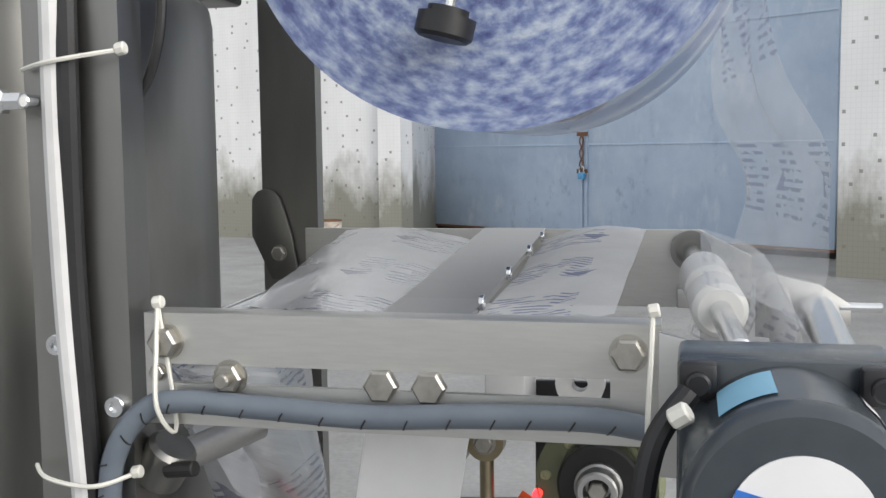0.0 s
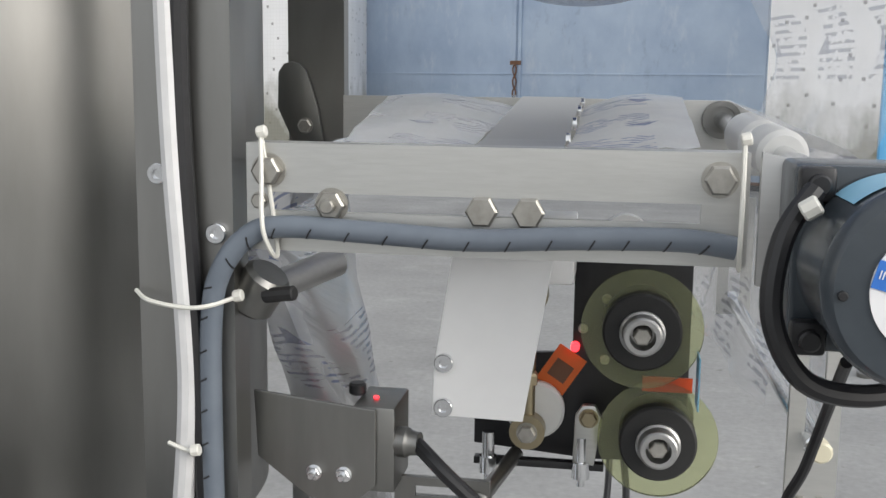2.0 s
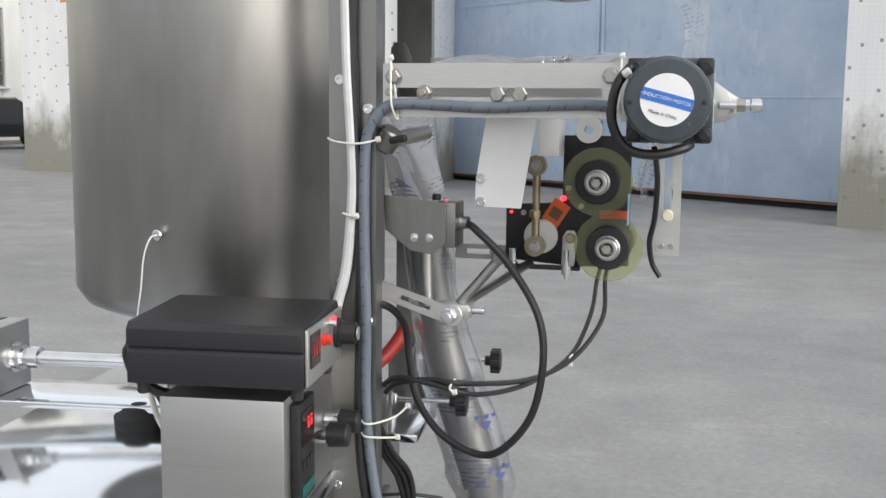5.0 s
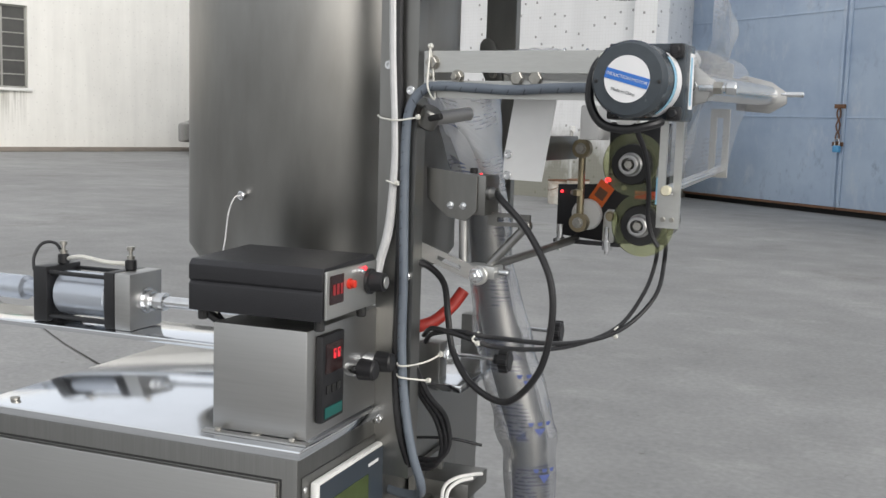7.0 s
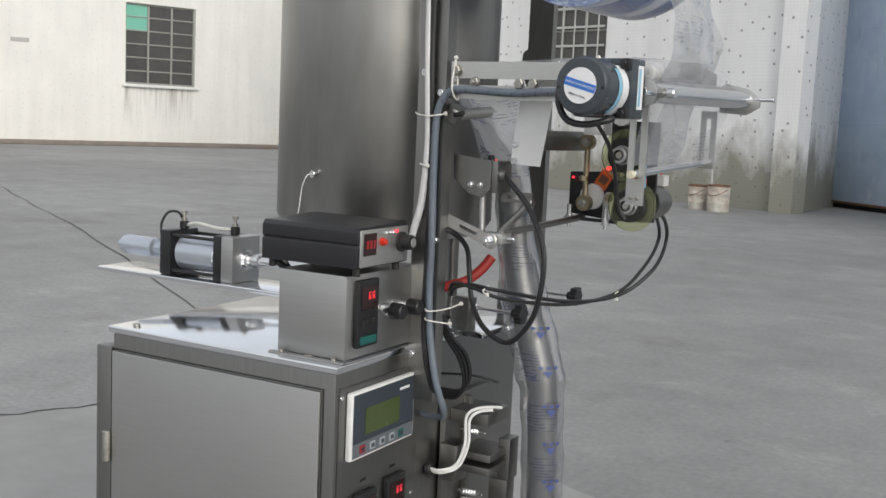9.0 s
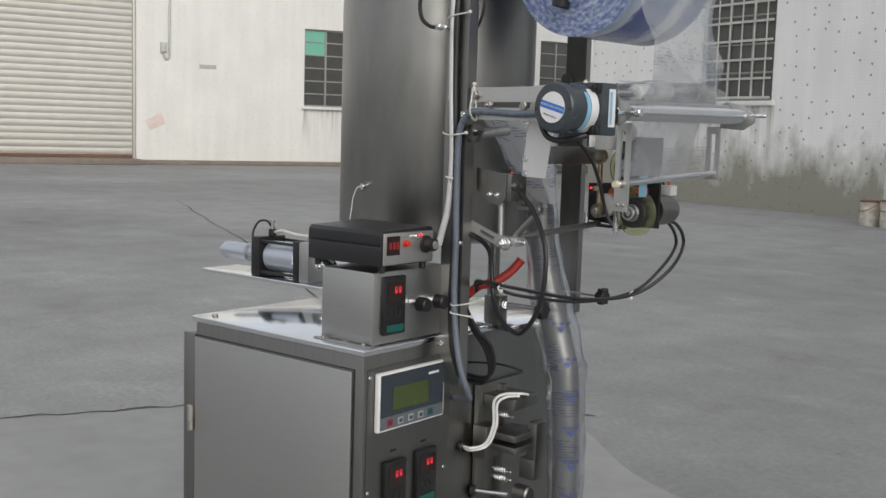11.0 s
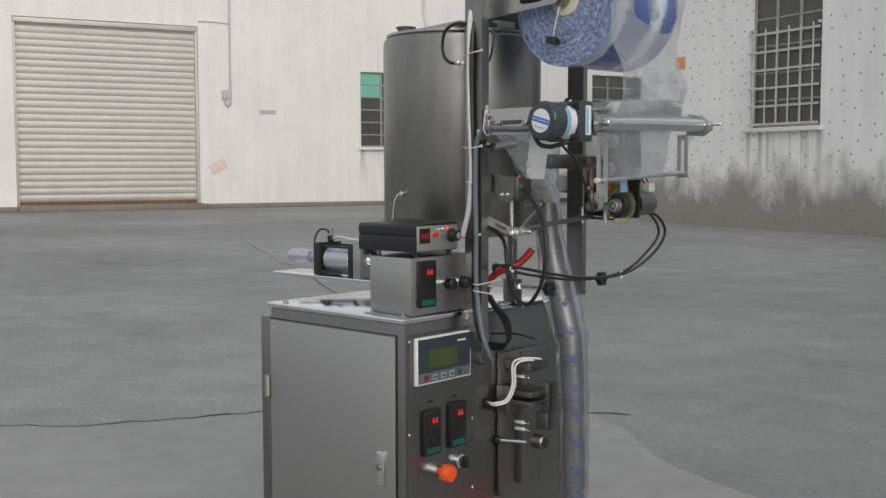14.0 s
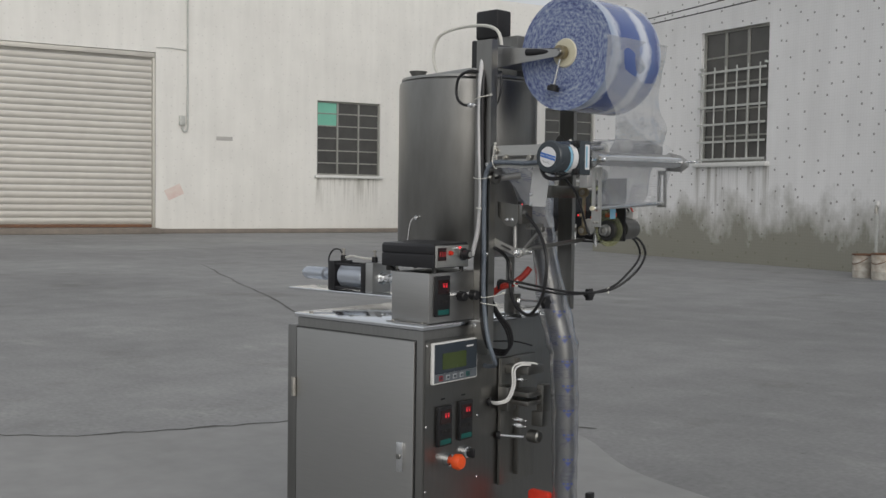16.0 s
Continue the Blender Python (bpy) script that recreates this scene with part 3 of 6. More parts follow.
def socket_screw(at, axis, r, mat, parent, name="screw"):
    d = Vector(axis).normalized()
    return part(name, lathe(Vector(at), d, [(0, 0), (0, r), (r * 0.5, r), (r * 0.6, r * 0.9), (r * 0.6, r * 0.5), (r * 0.2, r * 0.42), (r * 0.2, 0)], 18), mat, parent)

# ---- the yard ----
g = bmesh.new()
bmesh.ops.create_grid(g, x_segments=8, y_segments=8, size=300)
ground = solo("ground", g, CONCRETE, "grey worn concrete yard with cracks and pale patches", "ground", kind="structure", smooth=False)

R_WALL = pose(13.98 * 0.2588, 13.98 * 0.9659, 0, 0, 0, -15)
L_WALL = pose(-29.0 * 0.9659, 29.0 * 0.2588, 0, 0, 0, 75)
D_WALL = pose(-4.1, 18.0, 0, 0, 0, -36.3)
S_WALL = pose(1.54, 11.9, 0, 0, 0, -27)

WIN_R = (-13.78, -12.05, 1.90, 4.43)
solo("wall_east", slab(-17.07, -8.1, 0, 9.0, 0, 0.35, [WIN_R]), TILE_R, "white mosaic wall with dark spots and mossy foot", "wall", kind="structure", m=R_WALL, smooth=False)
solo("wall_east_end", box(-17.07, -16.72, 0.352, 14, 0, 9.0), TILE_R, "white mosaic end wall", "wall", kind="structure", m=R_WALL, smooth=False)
WIN_L = [(12.45, 14.65, 1.80, 4.12), (21.15, 23.3, 1.85, 4.35)]
ROLLER = (2.45, 7.41, 0.0, 5.2)
solo("wall_north", slab(-14, 40, 0, 7.9, 0, 0.4, [ROLLER, *WIN_L]), TILE_L, "cream mosaic factory wall with rain streaks", "wall", kind="structure", m=L_WALL, smooth=False)
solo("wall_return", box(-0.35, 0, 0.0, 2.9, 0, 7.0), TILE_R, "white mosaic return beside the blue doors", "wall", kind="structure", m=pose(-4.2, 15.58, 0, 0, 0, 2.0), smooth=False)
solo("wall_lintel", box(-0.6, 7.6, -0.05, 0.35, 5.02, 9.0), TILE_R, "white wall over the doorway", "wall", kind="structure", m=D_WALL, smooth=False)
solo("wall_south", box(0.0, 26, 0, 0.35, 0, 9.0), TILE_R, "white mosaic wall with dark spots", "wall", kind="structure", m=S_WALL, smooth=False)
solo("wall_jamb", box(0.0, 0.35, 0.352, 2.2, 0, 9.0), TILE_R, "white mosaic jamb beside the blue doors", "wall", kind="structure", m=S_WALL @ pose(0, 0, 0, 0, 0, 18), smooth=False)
solo("baseboard", box(-14, 2.45, -0.25, -0.003, 0, 0.13, 0.02), KERB, "low brown kerb along the wall", "kerb", kind="structure", m=L_WALL)
solo("baseboard_long", box(7.41, 40, -0.25, -0.003, 0, 0.13, 0.02), KERB, "low brown kerb along the wall", "kerb", kind="structure", m=L_WALL)
solo("door_sill", box(2.45, 7.41, -0.6, 0.1, 0, 0.16, 0.02), KERB, "worn brown concrete ramp under the shutter", "sill", kind="structure", m=L_WALL)


def window(name, m, o, cols, rows, label, green=False, bars=0):
    w = thing(name, m @ Vector(((o[0] + o[1]) / 2, 0.1, o[2])), label, "window", kind="structure")
    w.matrix_world = Matrix.Translation(w.location) @ m.to_3x3().to_4x4()
    ORIGIN[w] = Vector((0, 0, 0))
    hx, h = (o[1] - o[0]) / 2, o[3] - o[2]
    t = 0.05
    bm = bmesh.new()
    for a in ((-hx, hx, 0, t), (-hx, hx, h - t, h), (-hx, -hx + t, t, h - t), (hx - t, hx, t, h - t)):
        box(a[0], a[1], -0.03, 0.05, a[2], a[3], 0.004, bm)
    part("window_frame", bm, WIN_FRAME, w, local=True)
    cw, rh = 2 * hx / cols, h / rows
    for i in range(1, cols):
        part("mullion", box(-hx + i * cw - 0.03, -hx + i * cw + 0.03, -0.022, 0.042, t, h - t, 0.003), WIN_FRAME, w, local=True)
    for j in range(1, rows):
        part("glazing_bar", box(-hx + t, hx - t, -0.012, 0.032, j * rh - 0.018, j * rh + 0.018, 0.003), WIN_FRAME, w, local=True)
    for i in range(cols):
        for j in range(rows):
            gm = PANE_GREEN if green and i == 0 and j >= rows - 2 else PANE
            part("pane", box(-hx + i * cw + 0.031, -hx + (i + 1) * cw - 0.031, 0.006, 0.014, j * rh + 0.019, (j + 1) * rh - 0.019), gm, w, "pale green pane" if gm is PANE_GREEN else "", local=True, smooth=False)
    part("window_sill", box(-hx - 0.08, hx + 0.08, -0.22, 0.0, -0.085, -0.003, 0.01), WHITE, w, "stained white sill", local=True)
    for k in range(bars):
        x = -hx + (k + 0.5) * 2 * hx / bars
        part("upright_bar", rod((x, -0.16, 0.06), (x, -0.16, h * 0.72), 0.014, 8), BAR_PAINT, w, local=True)
    if bars:
        for j in range(6):
            z = 0.06 + j * (h * 0.66) / 5
            part("cross_bar", box(-hx, hx, -0.172, -0.148, z - 0.02, z + 0.02), BAR_PAINT, w, local=True)
        for x in (-hx + 0.03, hx - 0.03):
            part("bracket", box(x - 0.015, x + 0.015, -0.16, 0.03, h * 0.72 - 0.02, h * 0.72 + 0.02), BAR_PAINT, w, local=True)
    # black backing that stands for the shade of the room
    part("room_shade", box(-hx, hx, 0.20, 0.22, 0, h), SHADE_BLACK, w, "black sheet standing for the unlit inside", local=True, smooth=False)
    return w


window("window_1", L_WALL, WIN_L[0], 3, 6, "steel factory window with one green pane", True)
window("window_2", L_WALL, WIN_L[1], 3, 6, "steel factory window with dirty panes")
window("window_3", R_WALL, WIN_R, 3, 5, "barred window in the white wall", False, 6)

# roller shutter: one curtain of rolled slats, guides and a bottom rail
sh = thing("door_1", L_WALL @ Vector((4.93, 0.15, 0)), "closed grey corrugated roller shutter", "roller shutter", kind="structure")
sh.matrix_world = Matrix.Translation(sh.location) @ L_WALL.to_3x3().to_4x4()
ORIGIN[sh] = Vector((0, 0, 0))
N = 27
for k in range(N):
    z = 0.26 + k * 4.9 / N
    hgt = 4.9 / N
    bm = prism([(0.01, z), (-0.018, z + hgt * 0.3), (-0.018, z + hgt * 0.7), (0.0, z + hgt * 0.95), (0.03, z + hgt * 0.95), (0.03, z)], "x", -2.4, 2.4)
    part("slat", bm, SHUTTER, sh, local=True)
part("bottom_rail", box(-2.4, 2.4, -0.05, 0.04, 0.165, 0.255, 0.01), RUST, sh, "rusty bottom rail", local=True)
for s in (-1, 1):
    part("guide", box(s * 2.44 - 0.035, s * 2.44 + 0.035, -0.1, 0.05, 0.165, 5.2, 0.006), SHUTTER, sh, local=True)
part("hood", box(-2.47, 2.47, -0.13, 0.06, 5.05, 5.19, 0.02), SHUTTER, sh, local=True)

# blue double door with frame sheets, seams and padlock chain
dd = thing("door_2", D_WALL @ Vector((3.3, 0, 0)), "closed blue-painted steel double doors, faded and scuffed", "door", kind="structure")
dd.matrix_world = D_WALL
ORIGIN[dd] = Vector((0, 0, 0))
for x0, x1 in ((-0.55, 3.19), (3.22, 7.25)):
    leaf = part("door_leaf", box(x0, x1, 0, 0.06, 0.12, 5.0, 0.006), BLUE_DOOR, dd, local=True)
    for z in (1.44, 3.0, 4.4):
        part("sheet_seam", box(x0 + 0.02, x1 - 0.02, -0.012, -0.001, z - 0.012, z + 0.012, 0.003), BLUE_DOOR, leaf, local=True)
    part("edge_strip", box(x1 - 0.07 if x0 < 0 else x0 + 0.004, x1 - 0.004 if x0 < 0 else x0 + 0.07, -0.022, -0.001, 0.14, 4.98, 0.004), BLUE_DOOR, leaf, local=True)
    part("bottom_edge", box(x0, x1, -0.015, 0.07, 0.082, 0.118, 0.006), RUST, leaf, "rusty lower edge", local=True)
for z in (1.15, 1.32, 1.5):
    part("chain_link", hose([(3.20, -0.05, z + 0.09), (3.235, -0.055, z), (3.20, -0.05, z - 0.09), (3.165, -0.055, z), (3.20, -0.05, z + 0.09)], 0.011, 6), RUST, dd, local=True)
for z in (1.05, 1.6):
    part("hasp", box(3.10, 3.30, -0.05, -0.023, z - 0.03, z + 0.03, 0.004), RUST, dd, local=True)
pk = part("padlock", box(3.17, 3.29, -0.11, -0.06, 0.93, 1.03, 0.012), BLUE_TUBE, dd, "blue padlock", local=True)
part("shackle", hose([(3.19, -0.08, 1.03), (3.19, -0.08, 1.09), (3.23, -0.08, 1.13), (3.27, -0.08, 1.09), (3.27, -0.08, 1.03)], 0.011, 8), CHROME, pk, local=True)
# black strip added as the shade in the gap under the leaves
part("threshold_shade", box(-0.6, 7.3, 0.1, 0.14, 0.0, 0.3), SHADE_BLACK, dd, "black strip standing for the shade under the doors", local=True)

# wall conduit and switch box on the cream wall
cd = thing("wall_conduit", L_WALL @ Vector((8.3, -0.05, 3.0)), "thin grey conduit with a small switch box on the cream wall", "conduit")
part("pipe", hose([L_WALL @ Vector(p) for p in ((8.33, -0.05, 7.8), (8.33, -0.05, 5.0), (8.33, -0.05, 3.5), (8.32, -0.05, 3.05), (8.22, -0.05, 2.98), (8.16, -0.05, 3.1))], 0.03, 8), BAR_PAINT, cd)
part("switch_box", box(8.08, 8.24, -0.12, -0.002, 3.15, 3.42, 0.01, m=L_WALL), BAR_PAINT, cd)
part("lead", hose([L_WALL @ Vector(p) for p in ((8.3, -0.03, 5.32), (7.8, -0.03, 5.36), (7.42, -0.03, 5.34))], 0.012, 6), BAR_PAINT, cd)

# faded posters on the walls
def wall_mark(m, x, z, w, h, mat, label, tilt=0):
    return solo("poster_remnant", box(-w / 2, w / 2, -0.006, -0.002, -h / 2, h / 2), mat, label, "poster", m=m @ pose(x, 0, z, 0, tilt, 0), smooth=False)


PINK = plain("faded_pink_paper", (0.66, 0.50, 0.46), (0.72, 0.66, 0.60), 0.7, 0, 6, 0)
GREYMARK = plain("grey_smear", (0.36, 0.35, 0.33), (0.50, 0.49, 0.46), 0.7, 0, 6, 0)
wall_mark(L_WALL, 7.95, 1.2, 0.5, 0.32, PINK, "torn faded pink paper on the cream wall", -25)
wall_mark(L_WALL, 9.46, 2.81, 0.5, 0.12, GREYMARK, "grey smear of old paste on the cream wall")
wall_mark(R_WALL, -15.8, 3.3, 0.28, 0.26, plain("faded_orange_paper", (0.72, 0.30, 0.14), (0.66, 0.34, 0.2), 0.7, 0, 6, 0), "faded orange paper on the white wall")

# two overhead wires strung along the white wall
for k, dz in enumerate((0.0, 0.12)):
    solo("overhead_wire", hose([R_WALL @ Vector(p) for p in ((-17.2, -0.3, 4.72 + dz), (-14.8, -0.3, 4.74 + dz), (-11.6, -0.3, 4.82 + dz * 1.3), (-8.2, -0.3, 5.0 + dz))], 0.012, 6), BLACK, "thin black wire strung along the white wall", "wire", group="overhead wires")


def pail(x, y, r, h, turn):
    p = thing("paint_pail", (x, y, 0), "rusty white paint pail standing at the wall's foot", "pail", group="paint pails")
    part("drum", lathe((x, y, 0), (0, 0, 1), [(0, 0), (0, r * 0.94), (h * 0.03, r * 0.96), (h * 0.3, r * 0.97), (h * 0.33, r), (h * 0.36, r * 0.97), (h * 0.66, r * 0.98), (h * 0.69, r * 1.01), (h * 0.72, r * 0.98), (h, r), (h, r * 0.95), (h * 0.86, r * 0.94), (h * 0.86, 0)], 28), PAIL, p)
    part("rim", lathe((x, y, h - 0.01), (0, 0, 1), [(0, r * 0.98), (0, r * 1.04), (0.022, r * 1.04), (0.022, r * 0.94), (0, r * 0.94)], 28), RUST, p, "rusty rim")
    a = radians(turn)
    part("wire_handle", hose([(x + r * math.cos(a + q), y + r * math.sin(a + q), h - 0.05 - 0.10 * math.sin((q + 1.5) / 3.0 * math.pi)) for q in (-1.5, -0.8, 0, 0.8, 1.5)], 0.006, 6), RUST, p)
    return p


pail(-5.06, 14.78, 0.17, 0.39, 250)
pail(-5.44, 14.95, 0.16, 0.36, 230)
tap = thing("standpipe_tap", (-5.34, 15.18, 0), "old standpipe with a tap by the pails", "tap")
part("pipe", rod((-5.34, 15.18, 0), (-5.34, 15.18, 1.1), 0.022, 12), BAR_PAINT, tap)
part("spout", hose([(-5.34, 15.18, 1.08), (-5.32, 15.09, 1.11), (-5.29, 15.01, 1.08), (-5.29, 15.0, 1.0)], 0.024, 8), ZINC, tap, "white-crusted spout")
part("valve_head", rod((-5.34, 15.18, 1.1), (-5.34, 15.18, 1.2), 0.05, 12), WHITE, tap)

# concrete cracks and slab joints: narrow dark grooves
def crack(name, pts, w, label):
    bm = bmesh.new()
    path = smooth_path([(x, y, 0) for x, y in pts], 8)
    rnd = random.Random(len(pts) * 7 + int(w * 1000))
    left, right = [], []
    for i, p in enumerate(path):
        d = (path[min(i + 1, len(path) - 1)] - path[max(i - 1, 0)]).normalized()
        s = Vector((-d.y, d.x, 0))
        j = rnd.uniform(-1, 1) * w * 1.2
        ww = w * rnd.uniform(0.35, 1.0)
        left.append(bm.verts.new(p + s * (j + ww / 2) + Vector((0, 0, 0.004))))
        right.append(bm.verts.new(p + s * (j - ww / 2) + Vector((0, 0, 0.004))))
    for i in range(len(path) - 1):
        bm.faces.new((left[i], right[i], right[i + 1], left[i + 1]))
    solo(name, bm, CRACK, label, "crack", kind="structure", smooth=False)


crack("trim_crack", [(-4.6, 0.1), (-3.9, 0.35), (-3.27, 0.79), (-3.0, 1.3), (-2.76, 1.85), (-2.4, 2.3), (-1.6, 2.9)], 0.022, "ragged crack in the concrete")
crack("trim_joint", [(-13.6, 8.22), (-10.4, 6.72), (-7.24, 5.23), (-3.0, 3.0)], 0.02, "dark slab joint across the yard")

# pale slab of newer concrete in the middle of the yard, its edge ragged
bm = bmesh.new()
edge = smooth_path([(-4.6, 0.1, 0), (-3.27, 0.79, 0), (-2.76, 1.85, 0), (-2.0, 2.75, 0), (-1.44, 2.62, 0), (-0.8, 2.27, 0), (-0.2, 2.12, 0), (0.9, 1.5, 0), (2.2, 0.2, 0), (3.0, -3.0, 0), (0.0, -5.0, 0), (-5.0, -3.0, 0), (-4.6, 0.1, 0)], 10)[:-1]
bm.faces.new([bm.verts.new((p.x + 0.05 * noise.noise(p * 2.3), p.y + 0.05 * noise.noise(p * 2.3 + Vector((9, 3, 1))), 0.0025)) for p in edge])
bmesh.ops.triangulate(bm, faces=bm.faces)
PALE = plain("pale_concrete", (0.33, 0.33, 0.325), (0.26, 0.26, 0.255), 0.85, 0.0, 6, 0.3)
solo("pavement", bm, PALE, "pale worn concrete slab under the machine", "pavement", kind="structure", smooth=False)

# blue tubular stand at the side of the yard
st = thing("tube_stand", (1.16, 5.05, 0), "bright blue tubular steel stand with a sloping brace", "stand")
for dx, dy in ((0, 0), (1.1, -0.75), (0.55, 0.75), (1.65, 0.0)):
    part("leg", box(1.16 + dx - 0.02, 1.16 + dx + 0.02, 5.05 + dy - 0.02, 5.05 + dy + 0.02, 0.05, 2.4, 0.004), BLUE_TUBE, st)
    part("caster", lathe((1.16 + dx, 5.05 + dy, 0), (0, 0, 1), [(0, 0), (0, 0.04), (0.02, 0.042), (0.03, 0.03), (0.09, 0.028), (0.09, 0)], 16), STEEL_DARK, st)
part("brace", rod((1.17, 5.04, 0.12), (1.82, 4.62, 0.95), 0.018, 12), BLUE_TUBE, st)
part("brace", rod((1.17, 5.06, 0.12), (1.45, 5.40, 0.95), 0.018, 12), BLUE_TUBE, st)
for a, b in (((1.16, 5.05), (2.26, 4.30)), ((1.71, 5.80), (2.81, 5.05)), ((1.16, 5.05), (1.71, 5.80)), ((2.26, 4.30), (2.81, 5.05))):
    for z in (0.96, 2.38):
        part("rail", rod((*a, z), (*b, z), 0.018, 12), BLUE_TUBE, st)

# parked dark car far off by the cream wall
CAR = pose(-19.0, 28.6, 0, 0, 0, -120)
car = thing("parked_car", (-19.0, 28.6, 0), "dark parked car with a pale bonnet, nose towards the yard", "car")
side = [(-0.1, 0.35), (-0.15, 0.7), (0.0, 0.85), (1.1, 1.0), (1.8, 1.45), (3.2, 1.48), (4.0, 1.0), (4.3, 0.9), (4.3, 0.35)]
bm = prism([(x, z) for x, z in side], "y", -0.82, 0.82, 0.06)
bmesh.ops.transform(bm, matrix=CAR, verts=bm.verts)
body = part("body", bm, CAR_PAINT, car)
for y in (-0.6, 0.6):
    part("headlight", box(-0.17, 0.05, y - 0.17, y + 0.17, 0.62, 0.78, 0.03, m=CAR), CHROME, body)
    part("fog_lamp", box(-0.17, -0.1, y - 0.06, y + 0.06, 0.42, 0.5, 0.02, m=CAR), LABEL, body)
part("bonnet", box(0.02, 1.1, -0.7, 0.7, 0.0, 0.02, 0.005, m=CAR @ pose(0.0, 0, 0.87, 0, -7.7, 0)), CYAN_PRINT, body)
part("windscreen", box(0, 0.8, -0.68, 0.68, 0, 0.02, 0.005, m=CAR @ pose(1.12, 0, 1.03, 0, -33, 0)), PANE, body)
for x in (0.7, 3.5):
    for y in (-0.8, 0.8):
        w = part("wheel", rod(CAR @ Vector((x, y - 0.1, 0.31)), CAR @ Vector((x, y + 0.1, 0.31)), 0.31, 24), RUBBER, car)
        part("rim", rod(CAR @ Vector((x, y - 0.11, 0.31)), CAR @ Vector((x, y + 0.11, 0.31)), 0.19, 20), CHROME, w)

# ---- the packing machine: cabinet ----
FX, SY, TOP = -0.235, 0.333, 0.85
cab = thing("machine_cabinet", (-0.455, 0.6, 0), "brushed stainless-steel packing machine cabinet with side door and control panel", "machine cabinet", turn=CAB_TURN)
part("body", box(-0.676, FX, SY, 0.93, 0.06, TOP - 0.012, 0.003), STEEL, cab)
# lighter than the body because its sky reflection is painted in
part("top_plate", box(-0.682, FX + 0.006, SY - 0.006, 0.936, TOP - 0.011, TOP, 0.002), STEEL_TOP, cab, "polished steel top plate with the sky's reflection in its colour")
for x in (-0.63, -0.28):
    for y in (0.37, 0.87):
        part("foot", lathe((x, y, 0), (0, 0, 1), [(0, 0), (0, 0.03), (0.012, 0.032), (0.02, 0.012), (0.059, 0.012), (0.059, 0)], 16), RUBBER, cab)
part("rear_flange", box(-0.712, -0.678, SY - 0.002, 0.93, 0.06, TOP - 0.035, 0.003), STEEL, cab)
sd = part("side_door", box(-0.672, -0.258, SY - 0.007, SY - 0.001, 0.12, 0.81, 0.002), STEEL_FLAT, cab, "plain steel side door")
# shade of the door gap, painted as black strips on the solid body
bm = bmesh.new()
for a in ((-0.676, -0.2565, 0.8115, 0.8135), (-0.2565, -0.2545, 0.12, 0.8135), (-0.6755, -0.6735, 0.12, 0.8115)):
    box(a[0], a[1], SY - 0.0015, SY - 0.0003, a[2], a[3], 0, bm)
part("door_gap_shade", bm, SHADE_BLACK, cab, "black strips standing for the shaded gap round the side door", smooth=False)
for z in (0.65, 0.2):
    hg = part("hinge", rod((-0.679, SY - 0.010, z - 0.026), (-0.679, SY - 0.010, z + 0.026), 0.007, 12), ZINC, sd)
part("handle", box(-0.305, -0.285, SY - 0.016, SY - 0.008, 0.485, 0.56, 0.003), CHROME, sd, "flush chrome latch")
part("latch_button", rod((-0.295, SY - 0.016, 0.525), (-0.295, SY - 0.021, 0.525), 0.007, 14), STEEL_DARK, sd)
for x, z in ((-0.645, 0.848), (-0.3, 0.848)):
    part("screw", rod((x, SY + 0.02, TOP), (x, SY + 0.02, TOP + 0.004), 0.006, 12), ZINC, cab)
for y, z in ((0.347, 0.80), (0.347, 0.60), (0.553, 0.80), (0.553, 0.60), (0.347, 0.44), (0.553, 0.44)):
    part("panel_screw", rod((FX, y, z), (FX + 0.003, y, z), 0.0035, 10), CHROME, cab)
part("front_panel", box(FX + 0.0005, FX + 0.0018, 0.341, 0.565, 0.30, 0.815, 0.0), STEEL, cab, "inset steel control panel")

# operator panel with text display and keys
X = FX + 0.002
pn = part("operator_panel", box(X, X + 0.010, 0.358, 0.536, 0.703, 0.806, 0.003), WHITE, cab, "white-edged operator panel with green text display")
part("panel_face", box(X + 0.0102, X + 0.0112, 0.363, 0.531, 0.7285, 0.802), PANEL_BLUE, pn, "slate blue upper face", smooth=False)
part("key_strip", box(X + 0.0102, X + 0.0112, 0.363, 0.531, 0.707, 0.7280), PANEL_KEYS, pn, "slate key strip", smooth=False)
part("display", box(X + 0.0114, X + 0.0124, 0.393, 0.487, 0.738, 0.778), LCD, pn, "green text display", smooth=False)
for k in range(5):
    y = 0.387 + k * 0.027
    part("key", box(X + 0.0113, X + 0.0128, y - 0.007, y + 0.007, 0.7115, 0.7235, 0.0006), (RED_KEY if k == 0 else TEAL if k == 4 else PANEL_GREY), pn, smooth=False)
    part("key_mark", box(X + 0.0129, X + 0.0134, y - 0.004, y + 0.004, 0.7145, 0.7205), PANEL_BLUE, pn, smooth=False)
part("maker_mark", box(X + 0.0113, X + 0.0117, 0.488, 0.516, 0.786, 0.790), LABEL, pn, smooth=False)


